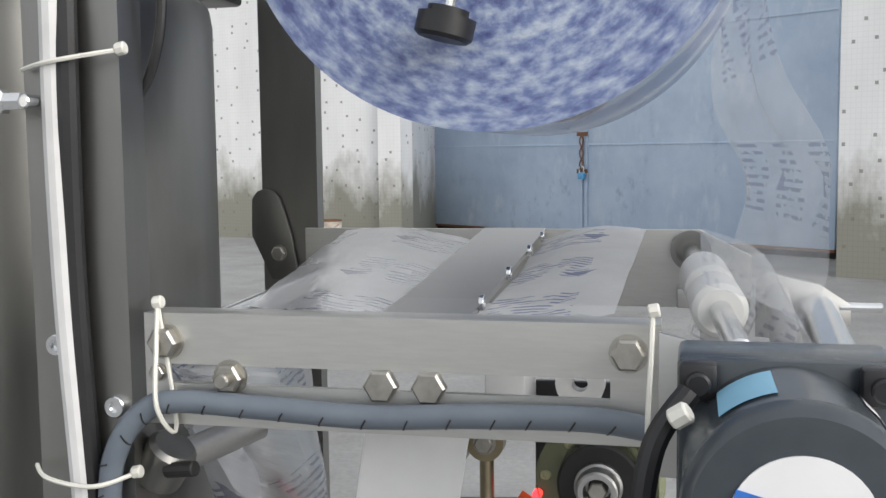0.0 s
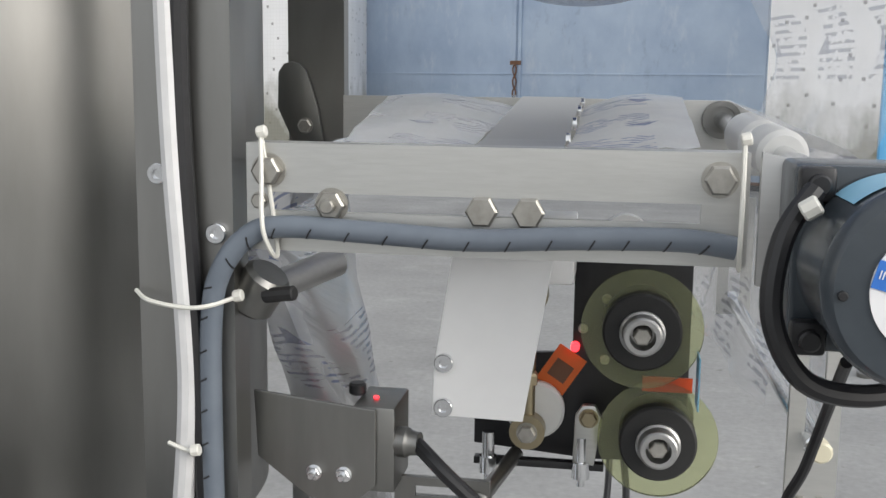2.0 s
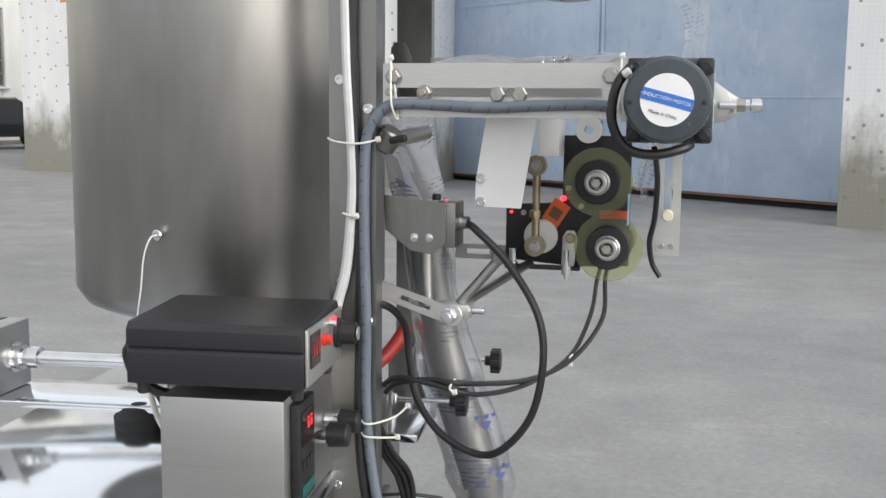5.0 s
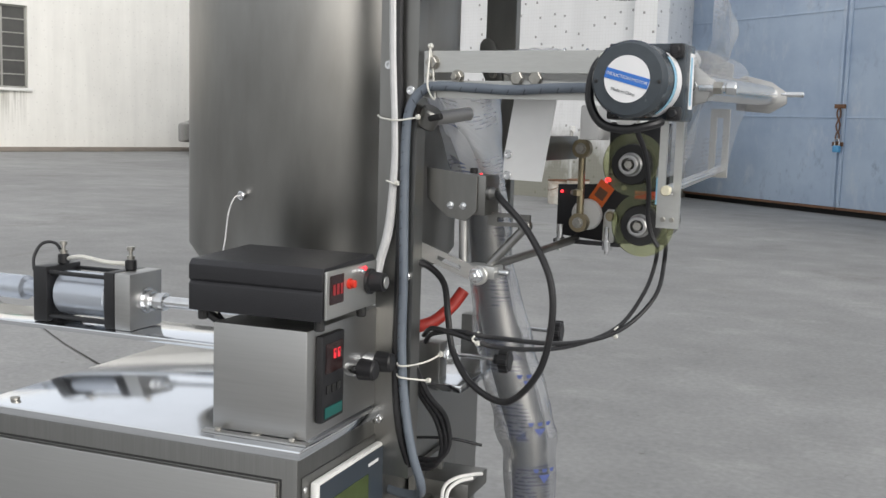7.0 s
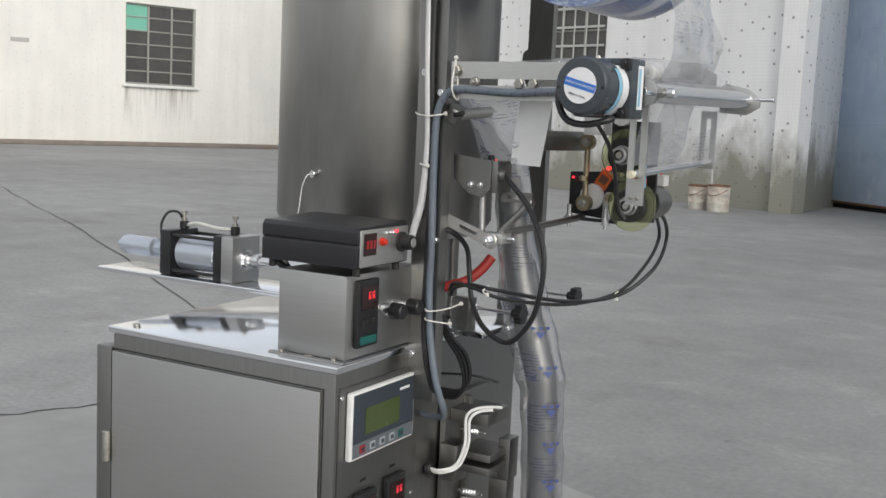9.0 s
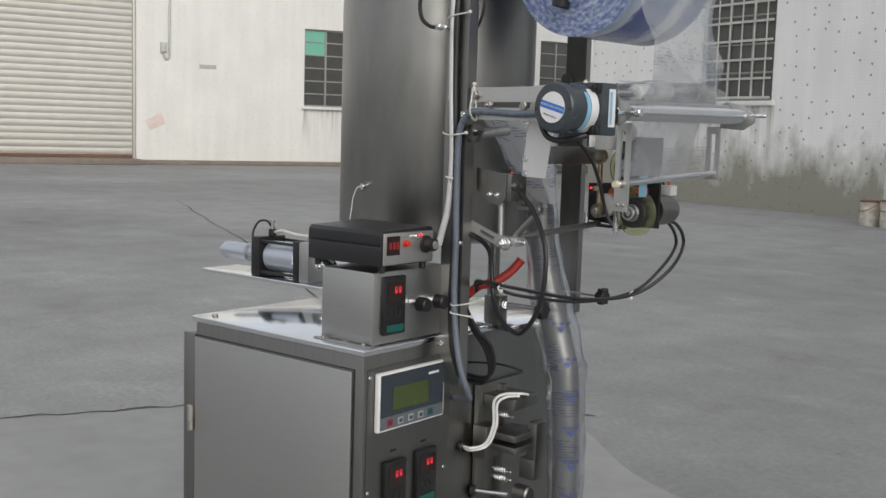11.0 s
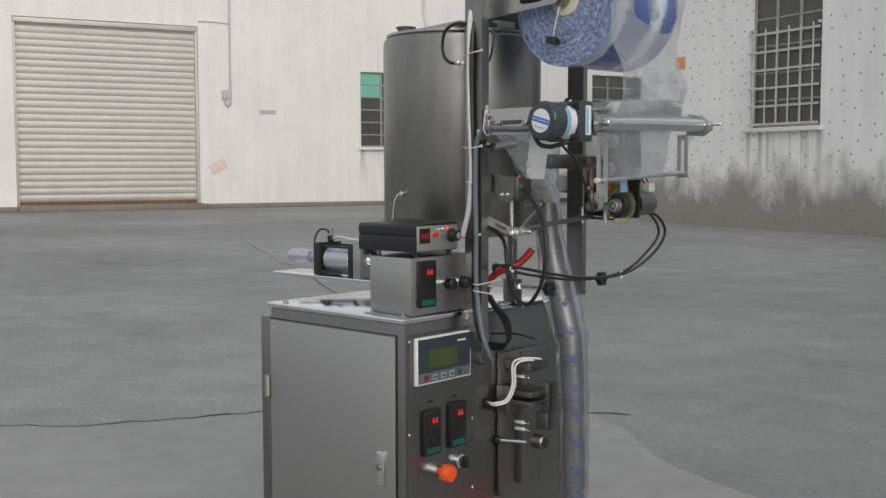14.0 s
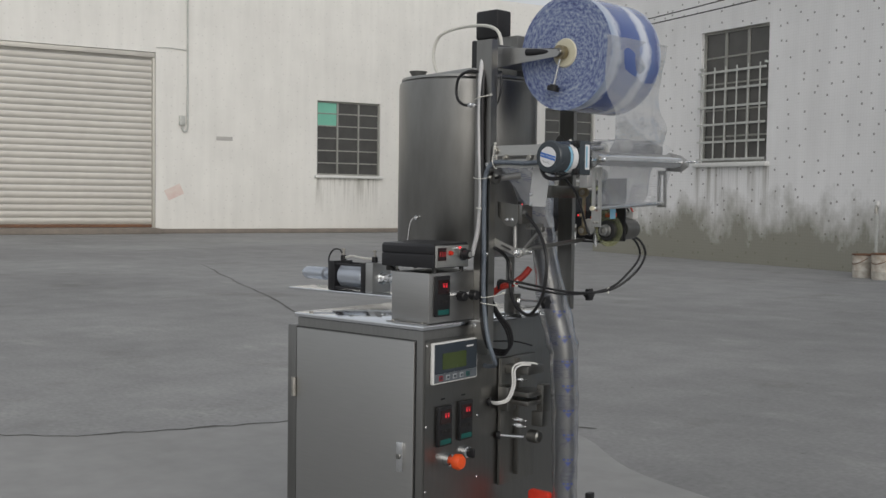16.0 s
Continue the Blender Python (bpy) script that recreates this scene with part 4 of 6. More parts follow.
def controller(parent, x, y0, z1, label):
    """A 48 by 96 mm temperature controller: bezel, display window, lit digits, keys and teal strip."""
    c = part("temperature_controller", box(x, x + 0.009, y0, y0 + 0.054, z1 - 0.100, z1, 0.002), BLACK, parent, label)
    part("display_window", box(x + 0.0092, x + 0.0100, y0 + 0.007, y0 + 0.047, z1 - 0.044, z1 - 0.010), DARK_GLASS, c, smooth=False)
    for k in range(2):
        dy = y0 + 0.024 + k * 0.010
        part("digit", box(x + 0.0102, x + 0.0106, dy, dy + 0.006, z1 - 0.029, z1 - 0.018), RED_DIGIT, c, smooth=False)
        part("digit_gap", box(x + 0.0107, x + 0.0109, dy + 0.0016, dy + 0.0044, z1 - 0.0225, z1 - 0.0195), DARK_GLASS, c, smooth=False)
    for k in range(3):
        part("key", box(x + 0.0092, x + 0.0108, y0 + 0.009 + k * 0.013, y0 + 0.017 + k * 0.013, z1 - 0.068, z1 - 0.058, 0.0006), RUBBER, c, smooth=False)
    part("teal_strip", box(x + 0.0092, x + 0.0100, y0 + 0.006, y0 + 0.048, z1 - 0.095, z1 - 0.083), TEAL, c, smooth=False)
    return c


controller(cab, X, 0.384, 0.645, "black temperature controller with red digits")
controller(cab, X, 0.468, 0.648, "black temperature controller with red digits")
es = part("emergency_stop", lathe((X, 0.425, 0.508), (1, 0, 0), [(0, 0), (0, 0.016), (0.018, 0.016), (0.018, 0)], 24), CHROME, cab, "steel collar of the emergency stop")
part("mushroom_button", lathe((X + 0.018, 0.425, 0.508), (1, 0, 0), [(0, 0.009), (0.012, 0.010), (0.014, 0.019), (0.026, 0.020), (0.033, 0.016), (0.036, 0)], 28), ORANGE_RED, es, "orange-red mushroom button")
ks = part("selector_switch", lathe((X, 0.500, 0.514), (1, 0, 0), [(0, 0), (0, 0.015), (0.012, 0.015), (0.014, 0.012), (0.014, 0)], 24), CHROME, cab, "chrome selector collar")
part("selector_knob", box(X + 0.014, X + 0.032, 0.495, 0.505, 0.502, 0.526, 0.003), BLACK, ks)
for y in (0.41, 0.492):
    part("caption_bar", box(FX + 0.0019, FX + 0.0023, y - 0.008, y + 0.008, 0.660, 0.664), BLACK, cab, smooth=False)

# small heater control box on the cabinet top
hb = thing("heater_control_box", (-0.296, 0.45, TOP), "small stainless control box on the cabinet top", "control box", turn=CAB_TURN)
part("case", box(-0.357, -0.236, 0.353, 0.545, TOP + 0.003, 0.977, 0.002), STEEL_FLAT, hb)
part("base_flange", box(-0.365, -0.230, 0.342, 0.352, TOP + 0.0005, TOP + 0.003, 0.0), STEEL_FLAT, hb, smooth=False)
for x in (-0.345, -0.25):
    part("screw", rod((x, 0.346, TOP + 0.003), (x, 0.346, TOP + 0.007), 0.004, 10), ZINC, hb)
controller(hb, -0.2355, 0.372, 0.969, "black temperature controller with red digits")
for y in (0.452, 0.50):
    kn = part("knob_collar", rod((-0.236, y, 0.917), (-0.218, y, 0.917), 0.010, 16), CHROME, hb)
    part("knob", lathe((-0.218, y, 0.917), (1, 0, 0), [(0, 0), (0, 0.013), (0.018, 0.012), (0.02, 0.010), (0.02, 0)], 14), BLACK, kn)
part("side_plug", rod((-0.357, 0.42, 0.90), (-0.375, 0.42, 0.90), 0.009, 14), BLACK, hb)

# black electronic controller resting on the small box
eb = thing("electronic_control_box", (-0.297, 0.42, 0.978), "black metal electronic control box with red digits and lit button", "control box", turn=CAB_TURN)
bm = prism([(0.346, 0.990), (0.346, 1.020), (0.349, 1.023), (0.346, 1.026), (0.346, 1.042), (0.352, 1.048), (0.474, 1.052), (0.480, 1.046), (0.480, 0.990)], "x", -0.385, -0.2155, 0.0008)
part("case", bm, BLACK_BOX, eb)
part("front_plate", box(-0.215, -0.2115, 0.350, 0.477, 0.992, 1.045, 0.001), ALU, eb, "grey front plate")
dp = part("display", box(-0.2113, -0.2098, 0.356, 0.388, 1.008, 1.040, 0.0005), DARK_GLASS, eb, smooth=False)
for k in range(3):
    part("digit", box(-0.2096, -0.2093, 0.361 + k * 0.009, 0.367 + k * 0.009, 1.018, 1.030), RED_KEY, dp, smooth=False)
part("red_button", lathe((-0.2113, 0.403, 1.026), (1, 0, 0), [(0, 0.006), (0.003, 0.006), (0.003, 0.0045), (0.008, 0.0045), (0.009, 0)], 18), RED, eb, "red push button")
part("pilot_lamp", rod((-0.2113, 0.442, 1.039), (-0.2085, 0.442, 1.039), 0.0025, 12), RED_LED, eb)
part("toggle", rod((-0.2113, 0.424, 1.038), (-0.203, 0.424, 1.038), 0.003, 10), CHROME, eb)
kb = part("dial", lathe((-0.2113, 0.456, 1.022), (1, 0, 0), [(0, 0), (0, 0.015), (0.004, 0.015), (0.005, 0.012), (0.020, 0.011), (0.021, 0)], 24), BLACK, eb)
part("dial_cap", rod((-0.190, 0.456, 1.022), (-0.1885, 0.456, 1.022), 0.007, 16), ALU, kb)
for x in (-0.375, -0.225):
    for y in (0.36, 0.465):
        part("rubber_foot", rod((x, y, 0.9775), (x, y, 0.9905), 0.006, 10), RUBBER, eb)

# ---- product tank ----
TC = Vector((-0.448, 0.708, 0))
tk = thing("product_tank", (TC.x, TC.y, TOP), "tall brushed stainless-steel cylindrical product tank on legs", "tank")
part("shell", lathe((TC.x, TC.y, 0), (0, 0, 1), [(1.005, 0.0), (1.005, 0.165), (1.012, 0.180), (1.03, 0.192), (1.46, 0.192), (1.472, 0.190), (1.479, 0.182), (1.479, 0.0)], 72), STEEL_TANK, tk)
for a in (35, 155, 275):
    lx, ly = TC.x + 0.125 * math.cos(radians(a)), TC.y + 0.125 * math.sin(radians(a))
    part("leg", rod((lx, ly, TOP), (lx, ly, 1.008), 0.012, 16), STEEL, tk)
part("lid", lathe((TC.x, TC.y, 0), (0, 0, 1), [(1.4795, 0.0), (1.4795, 0.185), (1.486, 0.185), (1.486, 0.0)], 60), STEEL_FLAT, tk)
part("filler_funnel", lathe((TC.x - 0.14, TC.y - 0.06, 1.486), (0, 0, 1), [(0, 0.011), (0.012, 0.013), (0.03, 0.026), (0.031, 0.024), (0.013, 0.010), (0.0, 0.009)], 24), STEEL_DARK, tk)
part("temperature_probe", rod((-0.447, 0.5165, 1.107), (-0.447, 0.508, 1.107), 0.006, 12), CHROME, tk)
part("probe_lead", hose([(-0.447, 0.508, 1.107), (-0.450, 0.500, 1.104), (-0.455, 0.495, 1.085), (-0.458, 0.492, 1.05), (-0.460, 0.486, 1.02), (-0.461, 0.478, 0.99), (-0.462, 0.47, 0.95)], 0.0010, 6), CABLE_WHITE, tk, "pale probe lead")
mx = part("mixer_drive", box(TC.x - 0.01, TC.x + 0.09, TC.y + 0.02, TC.y + 0.09, 1.487, 1.60, 0.004), BLACK, tk, "dark stirrer drive on the lid")
part("drive_head", box(TC.x + 0.00, TC.x + 0.08, TC.y + 0.025, TC.y + 0.085, 1.601, 1.68, 0.006), BLACK_PAINT, mx)
for k in range(3):
    part("fitting", rod((TC.x + 0.045, TC.y + 0.019, 1.51 + k * 0.03), (TC.x + 0.045, TC.y + 0.004, 1.51 + k * 0.03), 0.007, 10), CHROME, mx)
part("lid_plate", prism([(-0.52, 0.60), (-0.30, 0.56), (-0.28, 0.66), (-0.50, 0.72)], "z", 1.4862, 1.498, 0.001), STEEL_FLAT, tk)
part("air_line", hose([(TC.x - 0.09, TC.y - 0.02, 1.486), (TC.x - 0.12, TC.y - 0.02, 1.56), (TC.x - 0.09, TC.y - 0.02, 1.62), (TC.x + 0.02, TC.y - 0.01, 1.635), (TC.x + 0.13, TC.y - 0.03, 1.61), (TC.x + 0.17, TC.y - 0.05, 1.54)], 0.0045, 8), TIE, tk, "pale air line")
part("guard", box(TC.x + 0.08, TC.x + 0.16, TC.y + 0.02, TC.y + 0.17, 1.487, 1.60, 0.004), STEEL_DARK, tk)

# ---- piston filler with air cylinder on its shelf ----
pf = thing("piston_filler", (-0.85, 0.66, TOP), "air-cylinder piston filler on a steel shelf plate beside the tank", "piston filler", turn=CAB_TURN @ pose(0.085, 0, 0))
AX, AZ = 0.692, 0.922
WRAPPED = plain("bluish_wrapped_aluminium", (0.52, 0.56, 0.62), (0.47, 0.51, 0.57), 0.26, 0.6, 10, 0.0)
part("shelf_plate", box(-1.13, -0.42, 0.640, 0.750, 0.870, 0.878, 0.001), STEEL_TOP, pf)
for x, y in ((-0.62, 0.68), (-0.52, 0.72)):
    part("shelf_leg", rod((x, y, TOP), (x, y, 0.870), 0.010, 14), STEEL, pf)
part("barrel", rod((-0.944, AX, AZ), (-0.836, AX, AZ), 0.035, 36), WRAPPED, pf, "pale bluish cylinder barrel")
part("end_rod", lathe((-1.118, AX, AZ), (1, 0, 0), [(0, 0), (0, 0.009), (0.012, 0.011), (0.014, 0.018), (0.020, 0.020), (0.098, 0.020), (0.102, 0.013), (0.118, 0.012), (0.119, 0.016), (0.130, 0.016), (0.131, 0.010), (0.146, 0.010), (0.146, 0)], 28), WRAPPED, pf, "wrapped rod-end cylinder")
for x, h, mm in ((-0.958, 0.0135, BLACK), (-0.826, 0.0095, BLACK), (-0.801, 0.0145, STEEL_FLAT)):
    part("block", box(x - h, x + h, AX - 0.040, AX + 0.040, 0.8785, 0.966, 0.002), mm, pf)
for dy in (-0.033, 0.033):
    for z in (0.888, 0.957):
        part("tie_rod", rod((-0.9445, AX + dy, z), (-0.8355, AX + dy, z), 0.0035, 10), BLACK, pf)
part("front_sleeve", lathe((-0.7865, AX, AZ), (1, 0, 0), [(0, 0), (0, 0.020), (0.004, 0.020), (0.004, 0.016), (0.014, 0.016), (0.014, 0.012), (0.02, 0.012), (0.022, 0.014), (0.037, 0.014), (0.038, 0.009), (0.30, 0.009), (0.30, 0)], 24), CHROME, pf)
for x in (-0.945, -0.815):
    fl = part("flow_valve", rod((x, AX, 0.9665), (x, AX, 0.983), 0.009, 14), BLACK, pf)
    part("adjuster", lathe((x, AX, 0.983), (0, 0, 1), [(0, 0.006), (0.006, 0.006), (0.006, 0.003), (0.014, 0.003), (0.014, 0.006), (0.02, 0.006), (0.02, 0)], 12), ZINC, fl)
part("air_hose", hose([(-0.945, AX, 0.978), (-0.960, AX, 0.998), (-0.978, AX - 0.01, 0.998), (-0.986, AX - 0.02, 0.978), (-0.978, AX - 0.03, 0.958)], 0.0026, 8), BLACK, pf)
part("air_hose", hose([(-0.935, AX, 0.976), (-0.90, AX - 0.01, 0.982), (-0.85, AX - 0.015, 0.978), (-0.82, AX, 0.976)], 0.0035, 8), TIE, pf, "pale air hose")
part("foot_stem", rod((-0.60, 0.655, TOP + 0.028), (-0.60, 0.655, 0.8695), 0.006, 12), CHROME, pf)
part("levelling_foot", lathe((-0.60, 0.655, TOP), (0, 0, 1), [(0, 0), (0, 0.030), (0.014, 0.031), (0.026, 0.020), (0.028, 0.010), (0.03, 0)], 28), RUBBER, pf, "black rubber levelling foot")

# ---- uprights and feed frame ----
fr = thing("feed_frame", (-0.23, 0.70, TOP), "stainless upright frame carrying the film feed", "machine frame")
bm = prism([(-0.256, 0.534), (-0.204, 0.534), (-0.204, 0.556), (-0.207, 0.556), (-0.207, 0.537), (-0.253, 0.537), (-0.253, 0.556), (-0.256, 0.556)], "z", 0.765, 1.56)
part("upright", bm, STEEL_TANK, fr, "folded steel upright with cables along it", smooth=False)
part("foot_plate", box(-0.262, -0.2565, 0.536, 0.590, 0.765, 0.90, 0.001), STEEL_FLAT, fr, "steel foot plate on the cabinet front")
for z in (0.785, 0.835):
    socket_screw((-0.2475, 0.534, z), (0, -1, 0), 0.005, CHROME, fr)
bm = prism([(-0.296, 0.925), (-0.246, 0.925), (-0.246, 0.940), (-0.249, 0.940), (-0.249, 0.929), (-0.296, 0.929)], "z", 0.852, 1.56)
part("upright", bm, STEEL_TANK, fr, "dark folded steel upright behind", smooth=False)
part("cross_tie", box(-0.262, -0.256, 0.60, 0.93, 1.50, 1.56, 0.001), STEEL_DARK, fr)
for x, z in ((-0.2435, 1.276), (-0.2125, 1.246), (-0.2435, 1.06), (-0.2125, 1.02), (-0.2435, 1.46)):
    socket_screw((x, 0.534, z), (0, -1, 0), 0.0055, CHROME, fr)
# front side plate with its slot, and the rear one with the cut corner
part("side_plate", slab(-0.197, 0.052, 1.238, 1.293, 0.536, 0.540, [(-0.185, 0.030, 1.2585, 1.268)]), ALU, fr, "slotted aluminium side plate", smooth=False)
part("side_plate_lip", box(-0.197, 0.052, 0.5405, 0.556, 1.289, 1.293, 0.0005), ALU, fr)
bm = prism([(-0.223, 1.258), (0.105, 1.258), (0.105, 1.295), (0.070, 1.313), (-0.223, 1.313)], "y", 0.832, 0.836, 0.0004)
part("rear_plate", bm, ALU, fr, "rear plate with a cut corner", smooth=False)
hex_bolt((-0.185, 0.536, 1.279), (0, -1, 0), 0.0077, 0.006, ZINC, fr)
hex_bolt((0.038, 0.536, 1.280), (0, -1, 0), 0.0077, 0.006, ZINC, fr)
hex_bolt((-0.152, 0.536, 1.2625), (0, -1, 0), 0.0075, 0.005, ZINC, fr, stud=0.006)
hex_bolt((-0.0755, 0.536, 1.2615), (0, -1, 0), 0.0082, 0.006, ZINC, fr, washer=False)
hex_bolt((-0.0525, 0.536, 1.2615), (0, -1, 0), 0.0082, 0.006, ZINC, fr, washer=False)
hex_bolt((-0.19, 0.536, 1.2635), (0, -1, 0), 0.004, 0.003, ZINC, fr)
part("tie_rod", rod((-0.185, 0.541, 1.279), (-0.185, 0.831, 1.285), 0.006, 14), CHROME, fr)
part("strap", prism([(0.541, 1.2915), (0.60, 1.294), (0.83, 1.314), (0.83, 1.311), (0.60, 1.291), (0.541, 1.2885)], "x", -0.083, -0.038), STEEL_FLAT, fr, "flat steel guide strap across the film", smooth=False)
for y in (0.58, 0.66, 0.74, 0.80):
    socket_screw((-0.0375, y, 1.292 + (y - 0.54) * 0.07), (1, 0, 0), 0.004, CHROME, fr)
gr = part("guide_roller", rod((0.086, 0.541, 1.281), (0.064, 0.831, 1.299), 0.006, 16), CHROME, fr, "steel shaft of the guide roller")
part("roller_collar", rod((0.0795, 0.625, 1.2862), (0.0765, 0.665, 1.2888), 0.0145, 24), WHITE, gr, "white plastic collar")
part("roller_collar", rod((0.0755, 0.680, 1.2897), (0.0715, 0.735, 1.2930), 0.0145, 24), WHITE, gr, "white plastic collar")
part("bearing", lathe((0.064, 0.831, 1.299), (0, -1, 0), [(0, 0), (0, 0.014), (0.008, 0.014), (0.008, 0.010), (0.004, 0.010), (0.004, 0)], 24), STEEL_DARK, gr)
part("corner_block", box(0.055, 0.085, 0.80, 0.831, 1.262, 1.275, 0.001), ALU, fr)
lv = part("swing_lever", prism([(-0.286, 1.262), (-0.262, 1.262), (-0.268, 1.300), (-0.278, 1.332), (-0.284, 1.338), (-0.291, 1.340), (-0.298, 1.338), (-0.303, 1.331), (-0.304, 1.30)], "y", 0.918, 0.922, 0.0008), STEEL_DARK, fr, "dark swing lever")
hex_bolt((-0.279, 0.918, 1.285), (0, -1, 0), 0.006, 0.004, ZINC, fr)
part("stay_bar", rod((-0.197, 0.552, 1.212), (-0.168, 0.608, 1.221), 0.0085, 18), STEEL_FLAT, fr, "round steel stay bar")
cl = part("stay_clamp", rod((-0.203, 0.552, 1.204), (-0.189, 0.548, 1.224), 0.013, 18), STEEL_DARK, fr)
part("clamp_screw", rod((-0.19, 0.540, 1.213), (-0.172, 0.536, 1.216), 0.004, 10), RUBBER, cl)

# ---- drive motor with gearbox, on the front of the feed frame ----
mo = thing("drive_motor", (0.10, 0.45, 1.215), "slate-grey induction motor with gearbox driving the film roller", "electric motor")
MC = Vector((0.0985, 0, 1.2555))
part("motor_body", lathe((MC.x, 0.3920, MC.z), (0, 1, 0), [(0, 0), (0, 0.024), (0.001, 0.034), (0.004, 0.0365), (0.010, 0.0375), (0.010, 0.0362), (0.066, 0.0365), (0.066, 0.0)], 56), MOTOR_GREY, mo)
part("gearbox", box(MC.x - 0.0385, MC.x + 0.0385, 0.4585, 0.498, MC.z - 0.0385, MC.z + 0.0385, 0.003), MOTOR_GREY, mo)
nf = part("name_disc", lathe((MC.x, 0.3919, MC.z), (0, -1, 0), [(0, 0), (0, 0.0225), (0.0008, 0.0225), (0.0008, 0)], 40), LABEL, mo, "round white maker's label", smooth=False)
T = Matrix.Translation((MC.x, 0.3909, MC.z)) @ pose(0, 0, 0, 0, 15, 0)
part("blue_stripe", box(-0.0222, 0.0222, -0.0003, 0.0, -0.0042, 0.0058, m=T), BLUE_PRINT, nf, smooth=False)


def lettering(name, text, size, m, mat, parent, label=""):
    c = bpy.data.curves.new(name, "FONT")
    c.body, c.size, c.align_x, c.align_y, c.extrude = text, size, "CENTER", "CENTER", 0.0001
    tmp = new("tmp", c)
    bpy.context.view_layer.update()
    me = bpy.data.meshes.new_from_object(tmp.evaluated_get(bpy.context.evaluated_depsgraph_get()))
    bpy.data.objects.remove(tmp)
    b = bmesh.new()
    b.from_mesh(me)
    bmesh.ops.transform(b, matrix=m, verts=b.verts)
    return part(name, b, mat, parent, label, smooth=False)


lettering("lettering", "INDUCTION MOTOR", 0.0044, T @ pose(0, -0.0006, 0.0008, 90, 0, 0), LABEL, nf)
lettering("lettering", "Made in China", 0.0042, T @ pose(0, -0.0004, -0.0125, 90, 0, 0), PANEL_BLUE, nf)
# wrap-round rating labels on the body; the last strip paints a bluish reflection
for a0, a1, y0, y1, mm in ((-60, 40, 0.4270, 0.4360, CYAN_PRINT), (-70, 50, 0.4370, 0.4550, LABEL), (100, 132, 0.4150, 0.4500, CYAN_PRINT)):
    bm = bmesh.new()
    ring = []
    for k in range(13):
        a = radians(a0 + (a1 - a0) * k / 12)
        ring.append([bm.verts.new((MC.x + 0.0369 * math.cos(a), y, MC.z + 0.0369 * math.sin(a))) for y in (y0, y1)])
    for p, q in zip(ring, ring[1:]):
        bm.faces.new((p[0], p[1], q[1], q[0]))
    bmesh.ops.recalc_face_normals(bm, faces=bm.faces)
    part("label_strip", bm, mm, mo, "rating label strip, one tinted as a bluish reflection")
part("gear_label", box(MC.x + 0.0386, MC.x + 0.0390, 0.476, 0.492, MC.z - 0.026, MC.z + 0.030), LABEL, mo, smooth=False)
part("gear_label_stripe", box(MC.x + 0.0391, MC.x + 0.0394, 0.478, 0.484, MC.z - 0.022, MC.z + 0.026), CYAN_PRINT, mo, smooth=False)
for sx in (-1, 1):
    for sz in (-1, 1):
        b = part("corner_lug", box(MC.x + sx * 0.031 - 0.007, MC.x + sx * 0.031 + 0.007, 0.4490, 0.4580, MC.z + sz * 0.031 - 0.007, MC.z + sz * 0.031 + 0.007, 0.002), BLACK, mo)
        part("corner_screw", rod((MC.x + sx * 0.031, 0.4490, MC.z + sz * 0.031), (MC.x + sx * 0.031, 0.4440, MC.z + sz * 0.031), 0.0045, 14), BLACK, b)
for x in (-0.031, 0.031):
    part("face_screw", rod((MC.x + x, 0.3935, MC.z - 0.002), (MC.x + x, 0.3910, MC.z - 0.002), 0.0018, 8), BLACK, mo)
part("lead_loop", hose([(MC.x - 0.034, 0.4390, MC.z + 0.030), (MC.x - 0.046, 0.4310, MC.z + 0.012), (MC.x - 0.049, 0.4270, MC.z - 0.018), (MC.x - 0.036, 0.4270, MC.z - 0.042), (MC.x - 0.012, 0.4310, MC.z - 0.048), (MC.x + 0.012, 0.4390, MC.z - 0.043), (MC.x + 0.020, 0.4490, MC.z - 0.039)], 0.0045, 10), BLACK, mo, "thick black motor lead")
part("lead_tie", rod((MC.x - 0.040, 0.4290, MC.z + 0.022), (MC.x - 0.034, 0.4280, MC.z + 0.026), 0.004, 8), TIE, mo)
part("mount_plate", prism([(0.052, 1.236), (0.135, 1.234), (0.150, 1.238), (0.155, 1.252), (0.150, 1.265), (0.135, 1.276), (0.052, 1.296)], "y", 0.499, 0.503, 0.0006), STEEL_FLAT, mo, "steel mounting plate")
ad = part("adjuster_bolt", rod((0.142, 0.497, 1.252), (0.178, 0.497, 1.252), 0.0035, 12), CHROME, mo, "steel adjuster bolt")
part("adjuster_nut", lathe((0.158, 0.497, 1.252), (1, 0, 0), [(0, 0), (0, 0.007), (0.008, 0.007), (0.008, 0)], 6), ZINC, ad, smooth=False)
part("adjuster_head", rod((0.170, 0.497, 1.252), (0.181, 0.497, 1.252), 0.0065, 12), CHROME, ad)

# ---- pull roller pair and tension arm at the film's entry ----
pr = thing("pull_roller_unit", (0.14, 0.68, 1.22), "bright steel film pull rollers between end plates", "roller")
part("pull_roller", rod((0.134, 0.512, 1.253), (0.150, 0.842, 1.256), 0.0130, 36), CHROME, pr, "bright steel roller")
part("pinch_roller", rod((0.108, 0.512, 1.264), (0.123, 0.842, 1.267), 0.0085, 28), STEEL_FLAT, pr, "thin steel pinch roller")
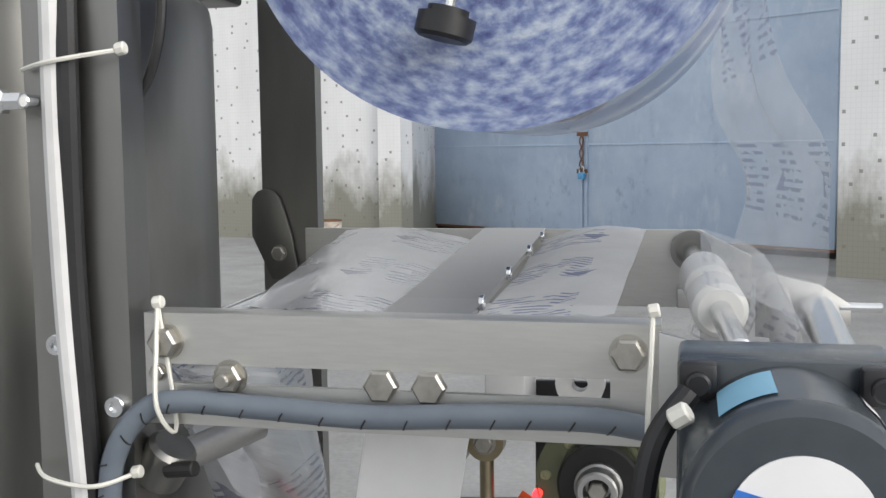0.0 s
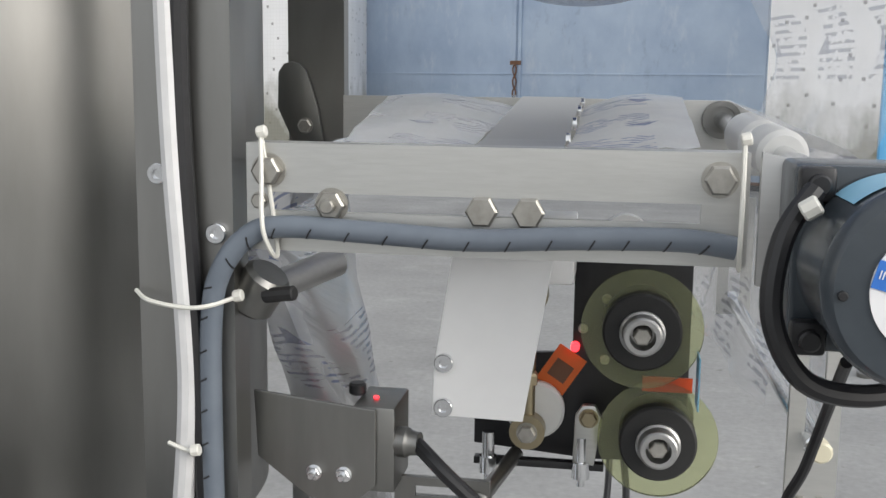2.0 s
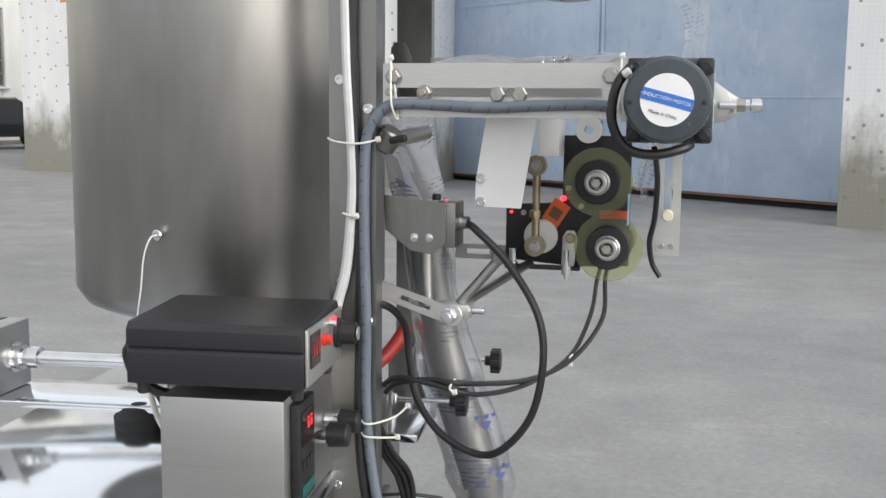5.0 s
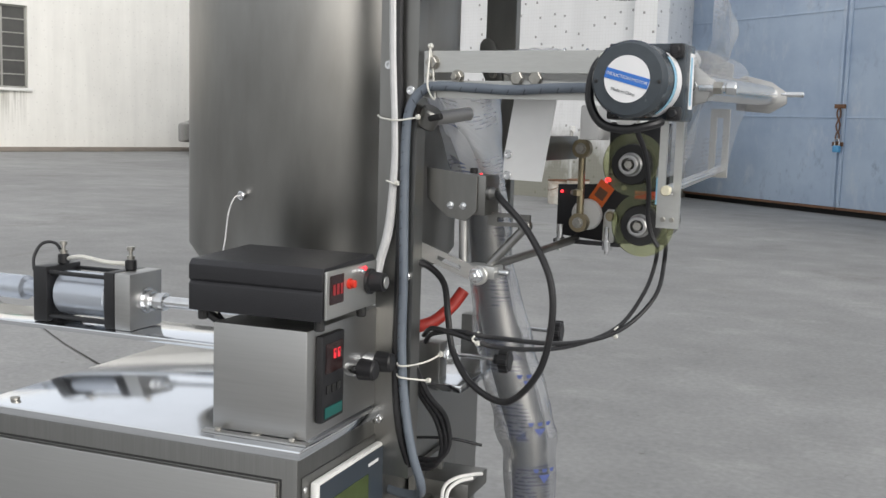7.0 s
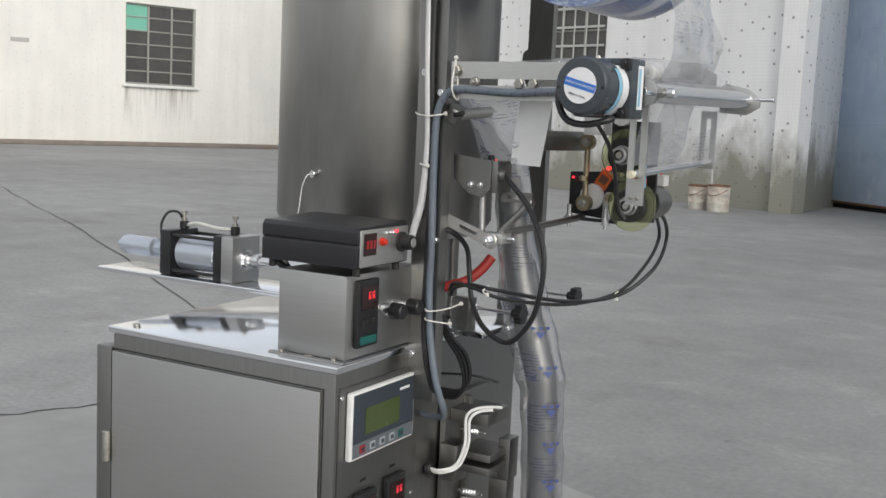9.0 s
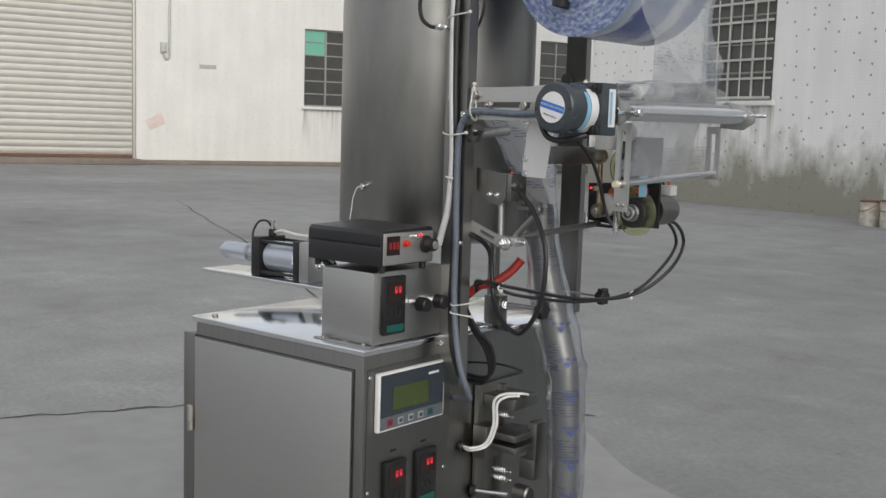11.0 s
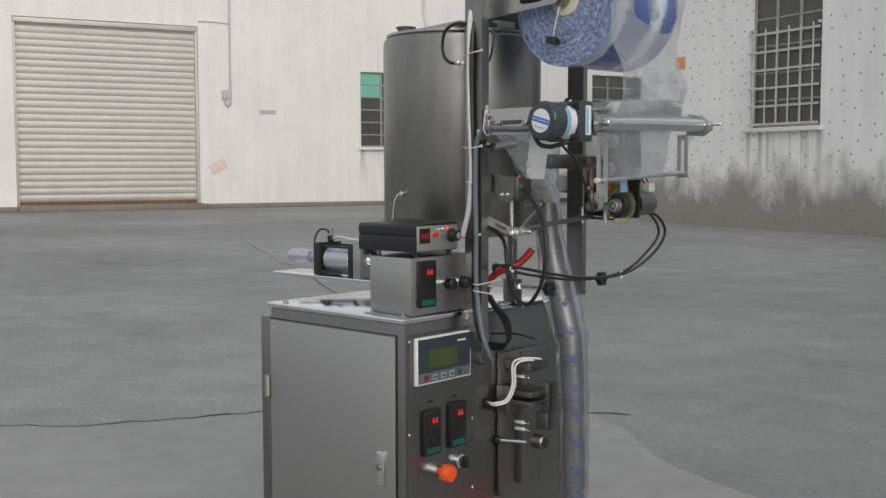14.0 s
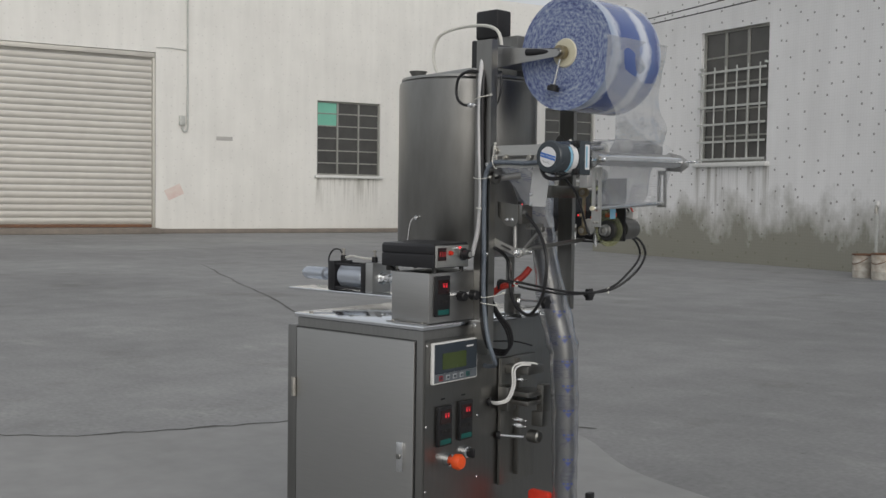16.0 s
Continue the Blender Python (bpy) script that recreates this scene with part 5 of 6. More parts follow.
for y in (0.505, 0.845):
    dx = 0.0 if y < 0.6 else 0.017
    part("end_plate", prism([(0.092 + dx, 1.236), (0.135 + dx, 1.233), (0.156 + dx, 1.246), (0.156 + dx, 1.260), (0.135 + dx, 1.274), (0.100 + dx, 1.282), (0.092 + dx, 1.276)], "y", y, y + 0.005, 0.0006), STEEL_FLAT, pr)
    hex_bolt((0.134 + dx, y if y < 0.6 else y + 0.005, 1.254), (0, -1 if y < 0.6 else 1, 0), 0.007, 0.005, CHROME, pr)
part("adjuster_bolt", rod((0.165, 0.848, 1.258), (0.194, 0.848, 1.258), 0.0035, 12), CHROME, pr)
for y, dx in ((0.576, 0.0), (0.868, -0.012)):
    part("slotted_plate", slab(0.083 + dx, 0.109 + dx, 1.098 if y < 0.6 else 1.145, 1.238, y, y + 0.004, [(0.0915 + dx, 0.1005 + dx, 1.135 if y < 0.6 else 1.158, 1.226)]), ALU, pr, "slotted aluminium hanger", smooth=False)
part("dancer_roller", rod((0.096, 0.566, 1.1415), (0.084, 0.882, 1.156), 0.0055, 16), CHROME, pr, "thin dancer roller in the slots")
part("dancer_cap", rod((0.0965, 0.566, 1.1415), (0.097, 0.556, 1.141), 0.0058, 14), CREAM, pr, "cream plastic cap")
for x in (0.091, 0.101):
    hex_bolt((x, 0.576, 1.108), (0, -1, 0), 0.003, 0.003, ZINC, pr, washer=False)

# ---- date coder ----
co = thing("date_coder", (-0.03, 0.75, 1.06), "black date coder with two wheels in yellow-green clear guards", "date coder")
part("back_plate", prism([(-0.107, 1.062), (-0.02, 1.055), (0.045, 1.058), (0.045, 1.216), (-0.037, 1.216), (-0.037, 1.134), (-0.107, 1.130)], "y", 0.765, 0.771, 0.0008), BLACK_PAINT, co)
part("hanger", box(-0.062, -0.036, 0.715, 0.764, 1.192, 1.236, 0.002), WHITE_PLATE, co, "grey hanger block")
for (x, y, z) in ((0.010, 0.711, 1.163), (0.0235, 0.717, 1.0855)):
    wh = part("print_wheel", lathe((x, y, z), (0, 1, 0), [(0, 0), (0, 0.0245), (0.0015, 0.026), (0.034, 0.026), (0.034, 0)], 44), RUBBER, co, "black rubber wheel")
    part("guard", lathe((x, y + 0.010, z), (0, 1, 0), [(0, 0.0262), (0, 0.0405), (0.003, 0.0405), (0.003, 0.0262)], 48), YELLOW, wh, "yellow-green clear guard ring")
    part("hub", lathe((x, y, z), (0, -1, 0), [(0, 0.0150), (0.003, 0.0150), (0.004, 0.0135), (0.013, 0.0128), (0.014, 0.0115), (0.014, 0.0085), (0.001, 0.0080), (0.001, 0.0062)], 32), STEEL_FLAT, wh, "steel hub")
    part("hub_recess", rod((x, y + 0.0005, z), (x, y - 0.0008, z), 0.0082, 20), BLACK, wh)
    part("hub_nut", lathe((x, y - 0.0008, z), (0, -1, 0), [(0, 0), (0, 0.0062), (0.011, 0.0062), (0.012, 0.0052), (0.012, 0)], 6), ZINC, wh, "hexagonal hub nut", smooth=False)
cm = part("coder_motor", lathe((0.0235, 0.772, 1.0885), (0, 1, 0), [(0, 0), (0, 0.027), (0.044, 0.027), (0.046, 0.024), (0.058, 0.024), (0.058, 0)], 32), STEEL_DARK, co, "dull steel coder motor")
part("plug", box(0.008, 0.038, 0.812, 0.834, 1.114, 1.132, 0.002), WHITE, cm, "white plug")
for k in range(2):
    part("wire", hose([(0.016 + 0.012 * k, 0.824, 1.132), (0.012 + 0.012 * k, 0.815, 1.145), (0.006 + 0.010 * k, 0.795, 1.150), (0.0, 0.774, 1.142)], 0.0022, 8), RED if k else BLACK, cm, "red wire" if k else "")
part("mount_arm", box(-0.100, -0.080, 0.625, 0.764, 1.165, 1.196, 0.002), STEEL_DARK, co, "dull steel mounting arm")
sr = part("idler", lathe((-0.003, 0.725, 1.2235), (0, 1, 0), [(0, 0.005), (0, 0.0155), (0.012, 0.0155), (0.012, 0.005), (0.002, 0.005)], 28), WHITE, co, "small white idler")
for z0, z1 in ((1.182, 1.118), (1.118, 1.082)):
    cr = part("link_rod", rod((-0.066, 0.742, z0), (-0.066, 0.742, z1), 0.0048, 14), BRASS, co, "brass link rod")
for z in (1.180, 1.082):
    part("rod_eye", lathe((-0.066, 0.735, z), (0, 1, 0), [(0, 0), (0, 0.0125), (0.012, 0.0125), (0.012, 0)], 26), BRASS, co, "brass rod eye")
    hex_bolt((-0.066, 0.735, z), (0, -1, 0), 0.0065, 0.005, ZINC, co)
hex_bolt((-0.066, 0.734, 1.118), (0, 0, 1), 0.0075, 0.008, BRASS, co, washer=False)
part("crank_disc", rod((-0.062, 0.755, 1.092), (-0.062, 0.764, 1.092), 0.021, 30), WHITE, co, "pale crank disc")
og = part("warning_label", box(-0.0115, 0.0115, -0.0006, 0.0, -0.0155, 0.0155, m=Matrix.Translation((-0.0445, 0.7645, 1.121)) @ pose(0, 0, 0, 0, 33, 0)), ORANGE, co, "tilted orange warning label", smooth=False)
part("label_mark", box(-0.007, 0.007, -0.0010, -0.0007, -0.008, 0.006, m=Matrix.Translation((-0.0445, 0.7645, 1.121)) @ pose(0, 0, 0, 0, 33, 0)), RUST, og, smooth=False)
part("sensor_lamp", rod((-0.035, 0.764, 1.1395), (-0.035, 0.756, 1.1395), 0.0032, 14), RED_LED, co, "lit red lamp")
part("lamp", rod((-0.100, 0.764, 1.121), (-0.100, 0.761, 1.121), 0.0018, 10), RED_LED, co)
part("release_lever", prism([(-0.034, 1.060), (-0.019, 1.058), (-0.014, 1.092), (-0.019, 1.102), (-0.028, 1.102), (-0.033, 1.094)], "y", 0.742, 0.748, 0.001), ALU, co)
hex_bolt((-0.0235, 0.742, 1.093), (0, -1, 0), 0.006, 0.004, BRASS, co)
for x in (-0.094, -0.028):
    part("adjusting_screw", lathe((x, 0.745, 1.060), (0, 0, -1), [(-0.018, 0), (-0.018, 0.0045), (0.0, 0.0045), (0.0, 0.0065), (0.012, 0.0065), (0.012, 0.003), (0.018, 0.003), (0.018, 0)], 14), CHROME, co)
part("lower_bar", box(-0.105, -0.012, 0.748, 0.756, 1.052, 1.0575, 0.001), BLACK_PAINT, co)
part("ribbon_end", box(0.012, 0.045, 0.728, 0.730, 1.119, 1.129, 0.0), ORANGE_RED, co, "loose orange ribbon end", smooth=False)
for k in range(5):
    a = (-0.085, 1.12) if k == 0 else (-0.03 + 0.016 * (k % 3), 1.13 + 0.022 * (k // 2))
    socket_screw((a[0], 0.765, a[1]), (0, -1, 0), 0.0035, ZINC, co)
part("blue_tag", box(0.0465, 0.0475, 0.70, 0.722, 1.115, 1.150), CYAN_PRINT, co, smooth=False)

# pale cover plate in front of the coder
wp = thing("cover_plate", (-0.075, 0.575, 1.142), "plain pale sheet-metal cover hanging under the side plate", "cover plate")
part("sheet", prism([(-0.0945, 1.240), (-0.0405, 1.240), (-0.0560, 1.1425), (-0.1060, 1.1435), (-0.1050, 1.172)], "y", 0.5725, 0.5745, 0.0004), WHITE_PLATE, wp, smooth=False)
part("fold", box(-0.0940, -0.0410, 0.5412, 0.5745, 1.2405, 1.2425), WHITE_PLATE, wp, smooth=False)
for z in (1.1735, 1.1485):
    socket_screw((-0.0995, 0.5725, z), (0, -1, 0), 0.0052, CHROME, wp)

# ---- photo sensor bracket with black cable ----
sb = thing("sensor_bracket", (-0.175, 0.58, 1.09), "grey steel sensor bracket with lit lamp and black cable", "sensor bracket")
part("plate", prism([(-0.2055, 1.154), (-0.140, 1.1465), (-0.136, 1.1465), (-0.136, 1.103), (-0.150, 1.090), (-0.175, 1.094), (-0.2035, 1.116)], "y", 0.5655, 0.5680, 0.0005), STEEL_DARK, sb, smooth=False)
part("sensor_body", box(-0.150, -0.126, 0.5685, 0.610, 1.098, 1.147, 0.0015), STEEL_DARK, sb, "grey sensor body")
part("top_knob", rod((-0.152, 0.59, 1.1475), (-0.152, 0.59, 1.1545), 0.005, 14), BLACK, sb)
part("lamp", rod((-0.140, 0.585, 1.1472), (-0.140, 0.585, 1.1485), 0.0016, 10), RED_LED, sb)
for x in (-0.171, -0.154):
    hex_bolt((x, 0.5655, 1.1085), (0, -1, 0), 0.004, 0.003, CHROME, sb, stud=0.004)
part("cable_gland", lathe((-0.126, 0.577, 1.1255), (1, -0.15, 0), [(0, 0), (0, 0.0085), (0.006, 0.0085), (0.008, 0.007), (0.013, 0.0065), (0.013, 0)], 20), STEEL_DARK, sb)


def front(px, py, y=0.560):
    """A point of the cable run in the plane of the front cables."""
    return (-0.122 + (px - 810) * 0.00059, y, 1.126 - (py - 390) * 0.00059)


part("sensor_cable", hose([(-0.114, 0.575, 1.125), front(850, 405), front(905, 460), front(962, 545, 0.55), front(975, 630, 0.545), front(955, 730, 0.545), front(900, 800, 0.55), front(845, 815, 0.56), front(775, 785, 0.57), front(725, 730, 0.585), front(708, 660, 0.59), front(700, 590, 0.585), front(678, 548, 0.56), front(645, 540, 0.54)], 0.0042, 10), BLACK, sb, "black sensor cable in a loop")
part("down_rod", rod((-0.162, 0.585, 1.098), (-0.160, 0.585, 1.030), 0.006, 14), STEEL_FLAT, sb)

# ---- swivel link under the bracket ----
lk = thing("swivel_link", (-0.15, 0.575, 1.025), "slotted aluminium swivel links with a clamp bolt", "linkage")
bm = slab(-0.085, 0.010, -0.009, 0.009, 0, 0.004, [(-0.055, -0.020, -0.003, 0.003)])
bmesh.ops.transform(bm, matrix=Matrix.Translation((-0.131, 0.556, 1.027)) @ pose(0, 0, 0, 0, 18, 0), verts=bm.verts)
part("slotted_arm", bm, ALU, lk, smooth=False)
part("arm_end", rod((-0.127, 0.5555, 1.0265), (-0.127, 0.5605, 1.0265), 0.0125, 24), ALU, lk)
hex_bolt((-0.1285, 0.555, 1.0265), (0, -1, 0), 0.0085, 0.006, CHROME, lk, stud=0.004)
part("clamp_block", box(-0.148, -0.108, 0.562, 0.590, 1.022, 1.038, 0.002), ALU, lk)
part("stub", rod((-0.108, 0.575, 1.030), (-0.094, 0.575, 1.030), 0.004, 12), CHROME, lk)
part("long_rod", rod((-0.120, 0.575, 1.036), (-0.075, 0.760, 1.058), 0.0055, 14), STEEL, lk, "long steel rod to the coder")
part("up_rod", rod((-0.122, 0.575, 1.036), (-0.082, 0.592, 1.085), 0.0055, 14), STEEL, lk)
part("upper_arm", slab(-0.13, -0.075, 1.085, 1.101, 0.588, 0.592, [(-0.118, -0.092, 1.090, 1.096)]), STEEL_DARK, lk, smooth=False)
part("cap_screw", rod((-0.082, 0.585, 1.087), (-0.082, 0.598, 1.087), 0.008, 14), STEEL_DARK, lk)

# ---- film roll on its shaft ----
RC = Vector((-0.040, 0, 1.520))
R0, Y0, Y1 = 0.140, 0.620, 0.825
fm = thing("film_roll", (RC.x, 0.73, RC.z - R0), "large roll of blue and white printed plastic film", "film roll")


def ring_end(y, r0, r1, face):
    bm = bmesh.new()
    uv = bm.loops.layers.uv.new("UVMap")
    seg, rad = 96, 10
    grid = [[bm.verts.new((RC.x + r * math.cos(a), y, RC.z + r * math.sin(a))) for a in (2 * math.pi * k / seg for k in range(seg))] for r in (r0 + (r1 - r0) * i / rad for i in range(rad + 1))]
    for i in range(rad):
        for k in range(seg):
            k2 = (k + 1) % seg
            vs = [(i, k), (i + 1, k), (i + 1, k2), (i, k2)]
            f = bm.faces.new([grid[a][b] for a, b in vs])
            for lp, (a, b), w in zip(f.loops, vs, (k, k, k + 1, k + 1)):
                lp[uv].uv = (w / seg, a / rad)
    return bm


part("wound_edge", ring_end(Y0, 0.030, R0, -1), ROLL_END, fm, "flecked blue wound edge")
part("wound_edge", ring_end(Y1, 0.030, R0, 1), ROLL_END, fm, "flecked blue wound edge")
bm = bmesh.new()
uvl = bm.loops.layers.uv.new("UVMap")
seg, wide = 96, 10
grid = [[bm.verts.new((RC.x + R0 * math.cos(2 * math.pi * k / seg), Y0 + (Y1 - Y0) * j / wide, RC.z + R0 * math.sin(2 * math.pi * k / seg))) for j in range(wide + 1)] for k in range(seg)]
for k in range(seg):
    for j in range(wide):
        vs = [(k, j), (k, j + 1), ((k + 1) % seg, j + 1), ((k + 1) % seg, j)]
        f = bm.faces.new([grid[a][b] for a, b in vs])
        for lp, (a, b), w in zip(f.loops, vs, (k, k, k + 1, k + 1)):
            lp[uvl].uv = (w / seg, b / wide)
part("wound_side", bm, ROLL_SIDE, fm, "glossy printed outer layer")
part("core", lathe((RC.x, Y0, RC.z), (0, 1, 0), [(-0.004, 0.014), (-0.004, 0.034), (0.0, 0.036), (Y1 - Y0 + 0.004, 0.036), (Y1 - Y0 + 0.004, 0.014)], 40), CREAM, fm, "cream cardboard core")

sf = thing("roll_shaft", (-0.10, 0.60, 1.45), "steel roll shaft on triangular arms with clamp knob", "shaft")
part("shaft", rod((RC.x, 0.590, RC.z), (RC.x, 0.935, RC.z), 0.010, 20), STEEL_DARK, sf)
cp = part("clamp_collar", lathe((RC.x, 0.594, RC.z), (0, 1, 0), [(0, 0.010), (0, 0.017), (0.018, 0.017), (0.018, 0.010)], 24), BRASS, sf, "brass clamp collar")
part("knob_stem", rod((RC.x - 0.002, 0.603, RC.z - 0.016), (RC.x - 0.016, 0.600, RC.z - 0.078), 0.003, 10), CHROME, cp)
part("knob", lathe((RC.x - 0.016, 0.600, RC.z - 0.078), (-0.22, -0.06, -0.95), [(0, 0), (0, 0.011), (0.004, 0.011), (0.004, 0.0155), (0.014, 0.0155), (0.016, 0.013), (0.016, 0)], 12), BLACK, cp, "black fluted knob")
part("handle_bar", rod((-0.135, 0.585, RC.z + 0.006), (RC.x - 0.004, 0.598, RC.z + 0.001), 0.009, 16), BLACK, sf, "black handle bar")
for y in (0.586, 0.934):
    part("arm", prism([(-0.253, 1.495), (-0.253, 1.550), (-0.040, 1.526), (-0.030, 1.517), (-0.040, 1.508)], "y", y, y + 0.004, 0.0005), STEEL_FLAT, sf, "triangular steel arm", smooth=False)

# ---- film web: from the roll, over the feed frame and down the forming tube ----
def wave(i, j, a):
    return a * noise.noise(Vector((i * 0.9, j * 0.7, 3.3)))


rows = []
pathx = [(0.099, 1.550), (0.102, 1.50), (0.100, 1.455), (0.112, 1.40), (0.132, 1.355), (0.128, 1.315), (0.112, 1.275), (0.098, 1.235), (0.092, 1.18), (0.088, 1.151)]
for i, p in enumerate(smooth_path([(x, 0, z) for x, z in pathx], 4)):
    rows.append([(p.x - min(i / 12, 1) * 0.030 * j / 14 - max(i - 22, 0) * 0.0012 + wave(i * 0.3, j * 0.5, 0.010), 0.600 + 0.255 * j / 14, p.z) for j in range(15)])
fw = thing("film_web", (0.1, 0.72, 1.15), "loose clear printed film running from roll to feed frame", "plastic film")
part("hanging_web", sheet(rows), FILM_HUNG, fw)
rows = []
for i, p in enumerate(smooth_path([(0.100, 0, 1.148), (0.110, 0, 1.20), (0.125, 0, 1.245), (0.115, 0, 1.286), (0.070, 0, 1.305)], 4)):
    rows.append([(p.x, 0.59 + 0.265 * j / 12, p.z + 0.008 * j / 12) for j in range(13)])
part("drawn_web", sheet(rows), FILM_CLEAR, fw)
# two lapped sheets that slope up from the strap towards the sides, over the top of the frame
for side in (0, 1):
    rows = []
    for i in range(11):
        v = i / 10
        y = 0.560 + 0.245 * v
        zc = 1.2925 + 0.02 * v
        row = []
        for j in range(9):
            u = j / 8
            if side == 0:
                x = -0.085 - (0.062 + 0.034 * v) * u - 0.006 * (1 - v)
                z = zc - 0.006 + 0.007 * u + (0.006 * v) * math.sin(u * 3.1)
            else:
                x = -0.036 + (0.066 + 0.004 * v) * u
                z = zc - 0.006 + 0.008 * u + (0.007 * v) * math.sin(u * 3.1)
            row.append((x, y, z + wave(i, j + side * 9, 0.0025)))
        rows.append(row)
    part("folded_web", sheet(rows), FILM, fw)
# the web folded into a flat funnel behind the side plate, narrowing down to the tube
rows = []
for i in range(21):
    v = i / 20
    k = v ** 0.8
    cx, cy = -0.224 + 0.020 * v, 0.705 + 0.040 * v
    rx, ry = 0.018 + 0.014 * k, 0.120 - 0.088 * k
    row = []
    for j in range(41):
        a = 2 * math.pi * j / 40
        w = 1 + 0.10 * noise.noise(Vector((math.cos(a) * 2.2, math.sin(a) * 2.2, v * 4)))
        row.append((cx + rx * w * math.cos(a), cy + ry * w * math.sin(a), 1.252 - 0.165 * v + 0.006 * math.sin(3 * a) * (1 - v)))
    rows.append(row)
part("gathered_web", sheet(rows), FILM, fw, "clear film gathered into a funnel")

INK = plain("faded_blue_ink", (0.04, 0.065, 0.22), (0.09, 0.115, 0.27), 0.5, 0.0, 300, 0.0)
tb = thing("film_tube", (-0.13, 0.75, 0.36), "grey forming tube sleeved in printed plastic film", "forming tube")
TX, TY = -0.168, 0.745
AXIS = [(1.13, -0.206, 0.029), (1.01, -0.194, 0.032), (0.90, -0.168, 0.041), (0.82, -0.142, 0.044), (0.76, -0.126, 0.038), (0.60, -0.116, 0.035), (0.35, -0.113, 0.032)]


def tube_at(z):
    """The sleeve's axis and radius at a height."""
    for (z0, x0, r0), (z1, x1, r1) in zip(AXIS, AXIS[1:]):
        if z >= z1:
            u = min(max((z0 - z) / (z0 - z1), 0), 1)
            return x0 + (x1 - x0) * u, r0 + (r1 - r0) * u
    return AXIS[-1][1:]


part("forming_tube", hose([(x, TY, z) for z, x, r in AXIS], 0.026, 24), STEEL_DARK, tb, "steel forming tube")
rows = []
for i in range(61):
    v = i / 60
    z = 1.10 - 0.75 * v
    cx, r = tube_at(z)
    r += (0.003 if abs(z - 0.785) < 0.012 else 0.0) + 0.0012 * math.sin(z * 90)
    row = []
    for j in range(33):
        a = 2 * math.pi * j / 32
        k = 1 + 0.09 * noise.noise(Vector((math.cos(a) * 1.6, math.sin(a) * 1.6, v * 11))) + 0.05 * noise.noise(Vector((math.cos(a) * 4, math.sin(a) * 4, v * 34)))
        row.append((cx + r * k * math.cos(a), TY + r * k * math.sin(a), z))
    rows.append(row)
part("film_sleeve", sheet(rows), FILM_TUBE, tb, "printed film sleeve")
for k in range(8):
    z = 0.86 - k * 0.064
    cx, rr = tube_at(z)
    rr += 0.003
    a0 = radians(-38)
    for da, w, dz, h in ((0, 0.009, 0.0, 0.008), (-0.3, 0.005, 0.010, 0.005), (0, 0.005, 0.010, 0.005), (0.3, 0.005, 0.010, 0.005)):
        a = a0 + da
        m = Matrix.Translation((cx + rr * math.cos(a), TY + rr * math.sin(a), z + dz)) @ pose(0, 0, 0, 0, 0, math.degrees(a) + 90)
        pts = [(-w, h / 2), (w, h / 2), (0, -h)] if dz == 0 else [(-w / 1.2, h / 2), (w / 1.2, h / 2), (w / 2, -h / 2), (-w / 2, -h / 2)]
        bm = prism(pts, "y", -0.0003, 0.0003)
        bmesh.ops.transform(bm, matrix=m, verts=bm.verts)
        part("printed_mark", bm, INK, tb, smooth=False)

# ---- tube clamps with black knobs ----
def clamp(y, z, x_end, label):
    c = thing("tube_clamp", (-0.2, y, TOP), label, "clamp", group="tube clamps", turn=CAB_TURN)
    part("block", box(-0.235, -0.200, y - 0.014, y + 0.014, TOP + 0.001, z + 0.016, 0.002), STEEL_DARK, c)
    part("screw", rod((-0.200, y, z), (x_end - 0.012, y, z), 0.003, 12), CHROME, c)
    hex_bolt((-0.198, y, z), (1, 0, 0), 0.007, 0.005, CHROME, c)
    kn = part("knob", lathe((x_end - 0.014, y, z), (1, 0, 0), [(0, 0), (0, 0.007), (0.008, 0.007), (0.008, 0.0145), (0.02, 0.0145), (0.022, 0.012), (0.022, 0)], 24), BLACK, c, "black star knob")
    for k in range(6):
        a = k * math.pi / 3
        part("lobe", rod((x_end - 0.006, y + 0.0135 * math.cos(a), z + 0.0135 * math.sin(a)), (x_end + 0.007, y + 0.0135 * math.cos(a), z + 0.0135 * math.sin(a)), 0.0042, 10), BLACK, kn)
    return c


clamp(0.678, 0.894, -0.112, "steel tube clamp with a black star knob")
clamp(0.853, 0.905, -0.088, "steel tube clamp with a black star knob")
part_clamp = thing("clamp_bridge", (-0.22, 0.75, TOP), "flat steel bridge plate holding the tube", "bracket", turn=CAB_TURN)
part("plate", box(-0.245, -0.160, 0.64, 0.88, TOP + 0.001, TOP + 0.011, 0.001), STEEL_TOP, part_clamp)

# ---- sealing jaws on the cabinet front ----
jw = thing("sealing_jaws", (-0.19, 0.68, 0.45), "steel heat-sealing jaw assembly on the cabinet front", "sealing unit", turn=CAB_TURN)
part("guide_plate", box(-0.232, -0.222, 0.64, 0.80, 0.40, 0.74, 0.002), STEEL_DARK, jw)
part("rail", box(-0.222, -0.206, 0.700, 0.712, 0.42, 0.735, 0.002), STEEL_DARK, jw)
part("upper_jaw", box(-0.221, -0.150, 0.655, 0.735, 0.700, 0.722, 0.002), STEEL_DARK, jw)
for z in (0.622, 0.645):
    part("jaw_bar", box(-0.200, -0.135, 0.640, 0.720, z, z + 0.013, 0.0015), STEEL_DARK, jw, "square steel bar")
part("jaw_block", box(-0.222, -0.190, 0.625, 0.665, 0.605, 0.668, 0.002), STEEL_DARK, jw)
part("jaw_end", box(-0.150, -0.128, 0.700, 0.735, 0.600, 0.672, 0.002), STEEL_DARK, jw)
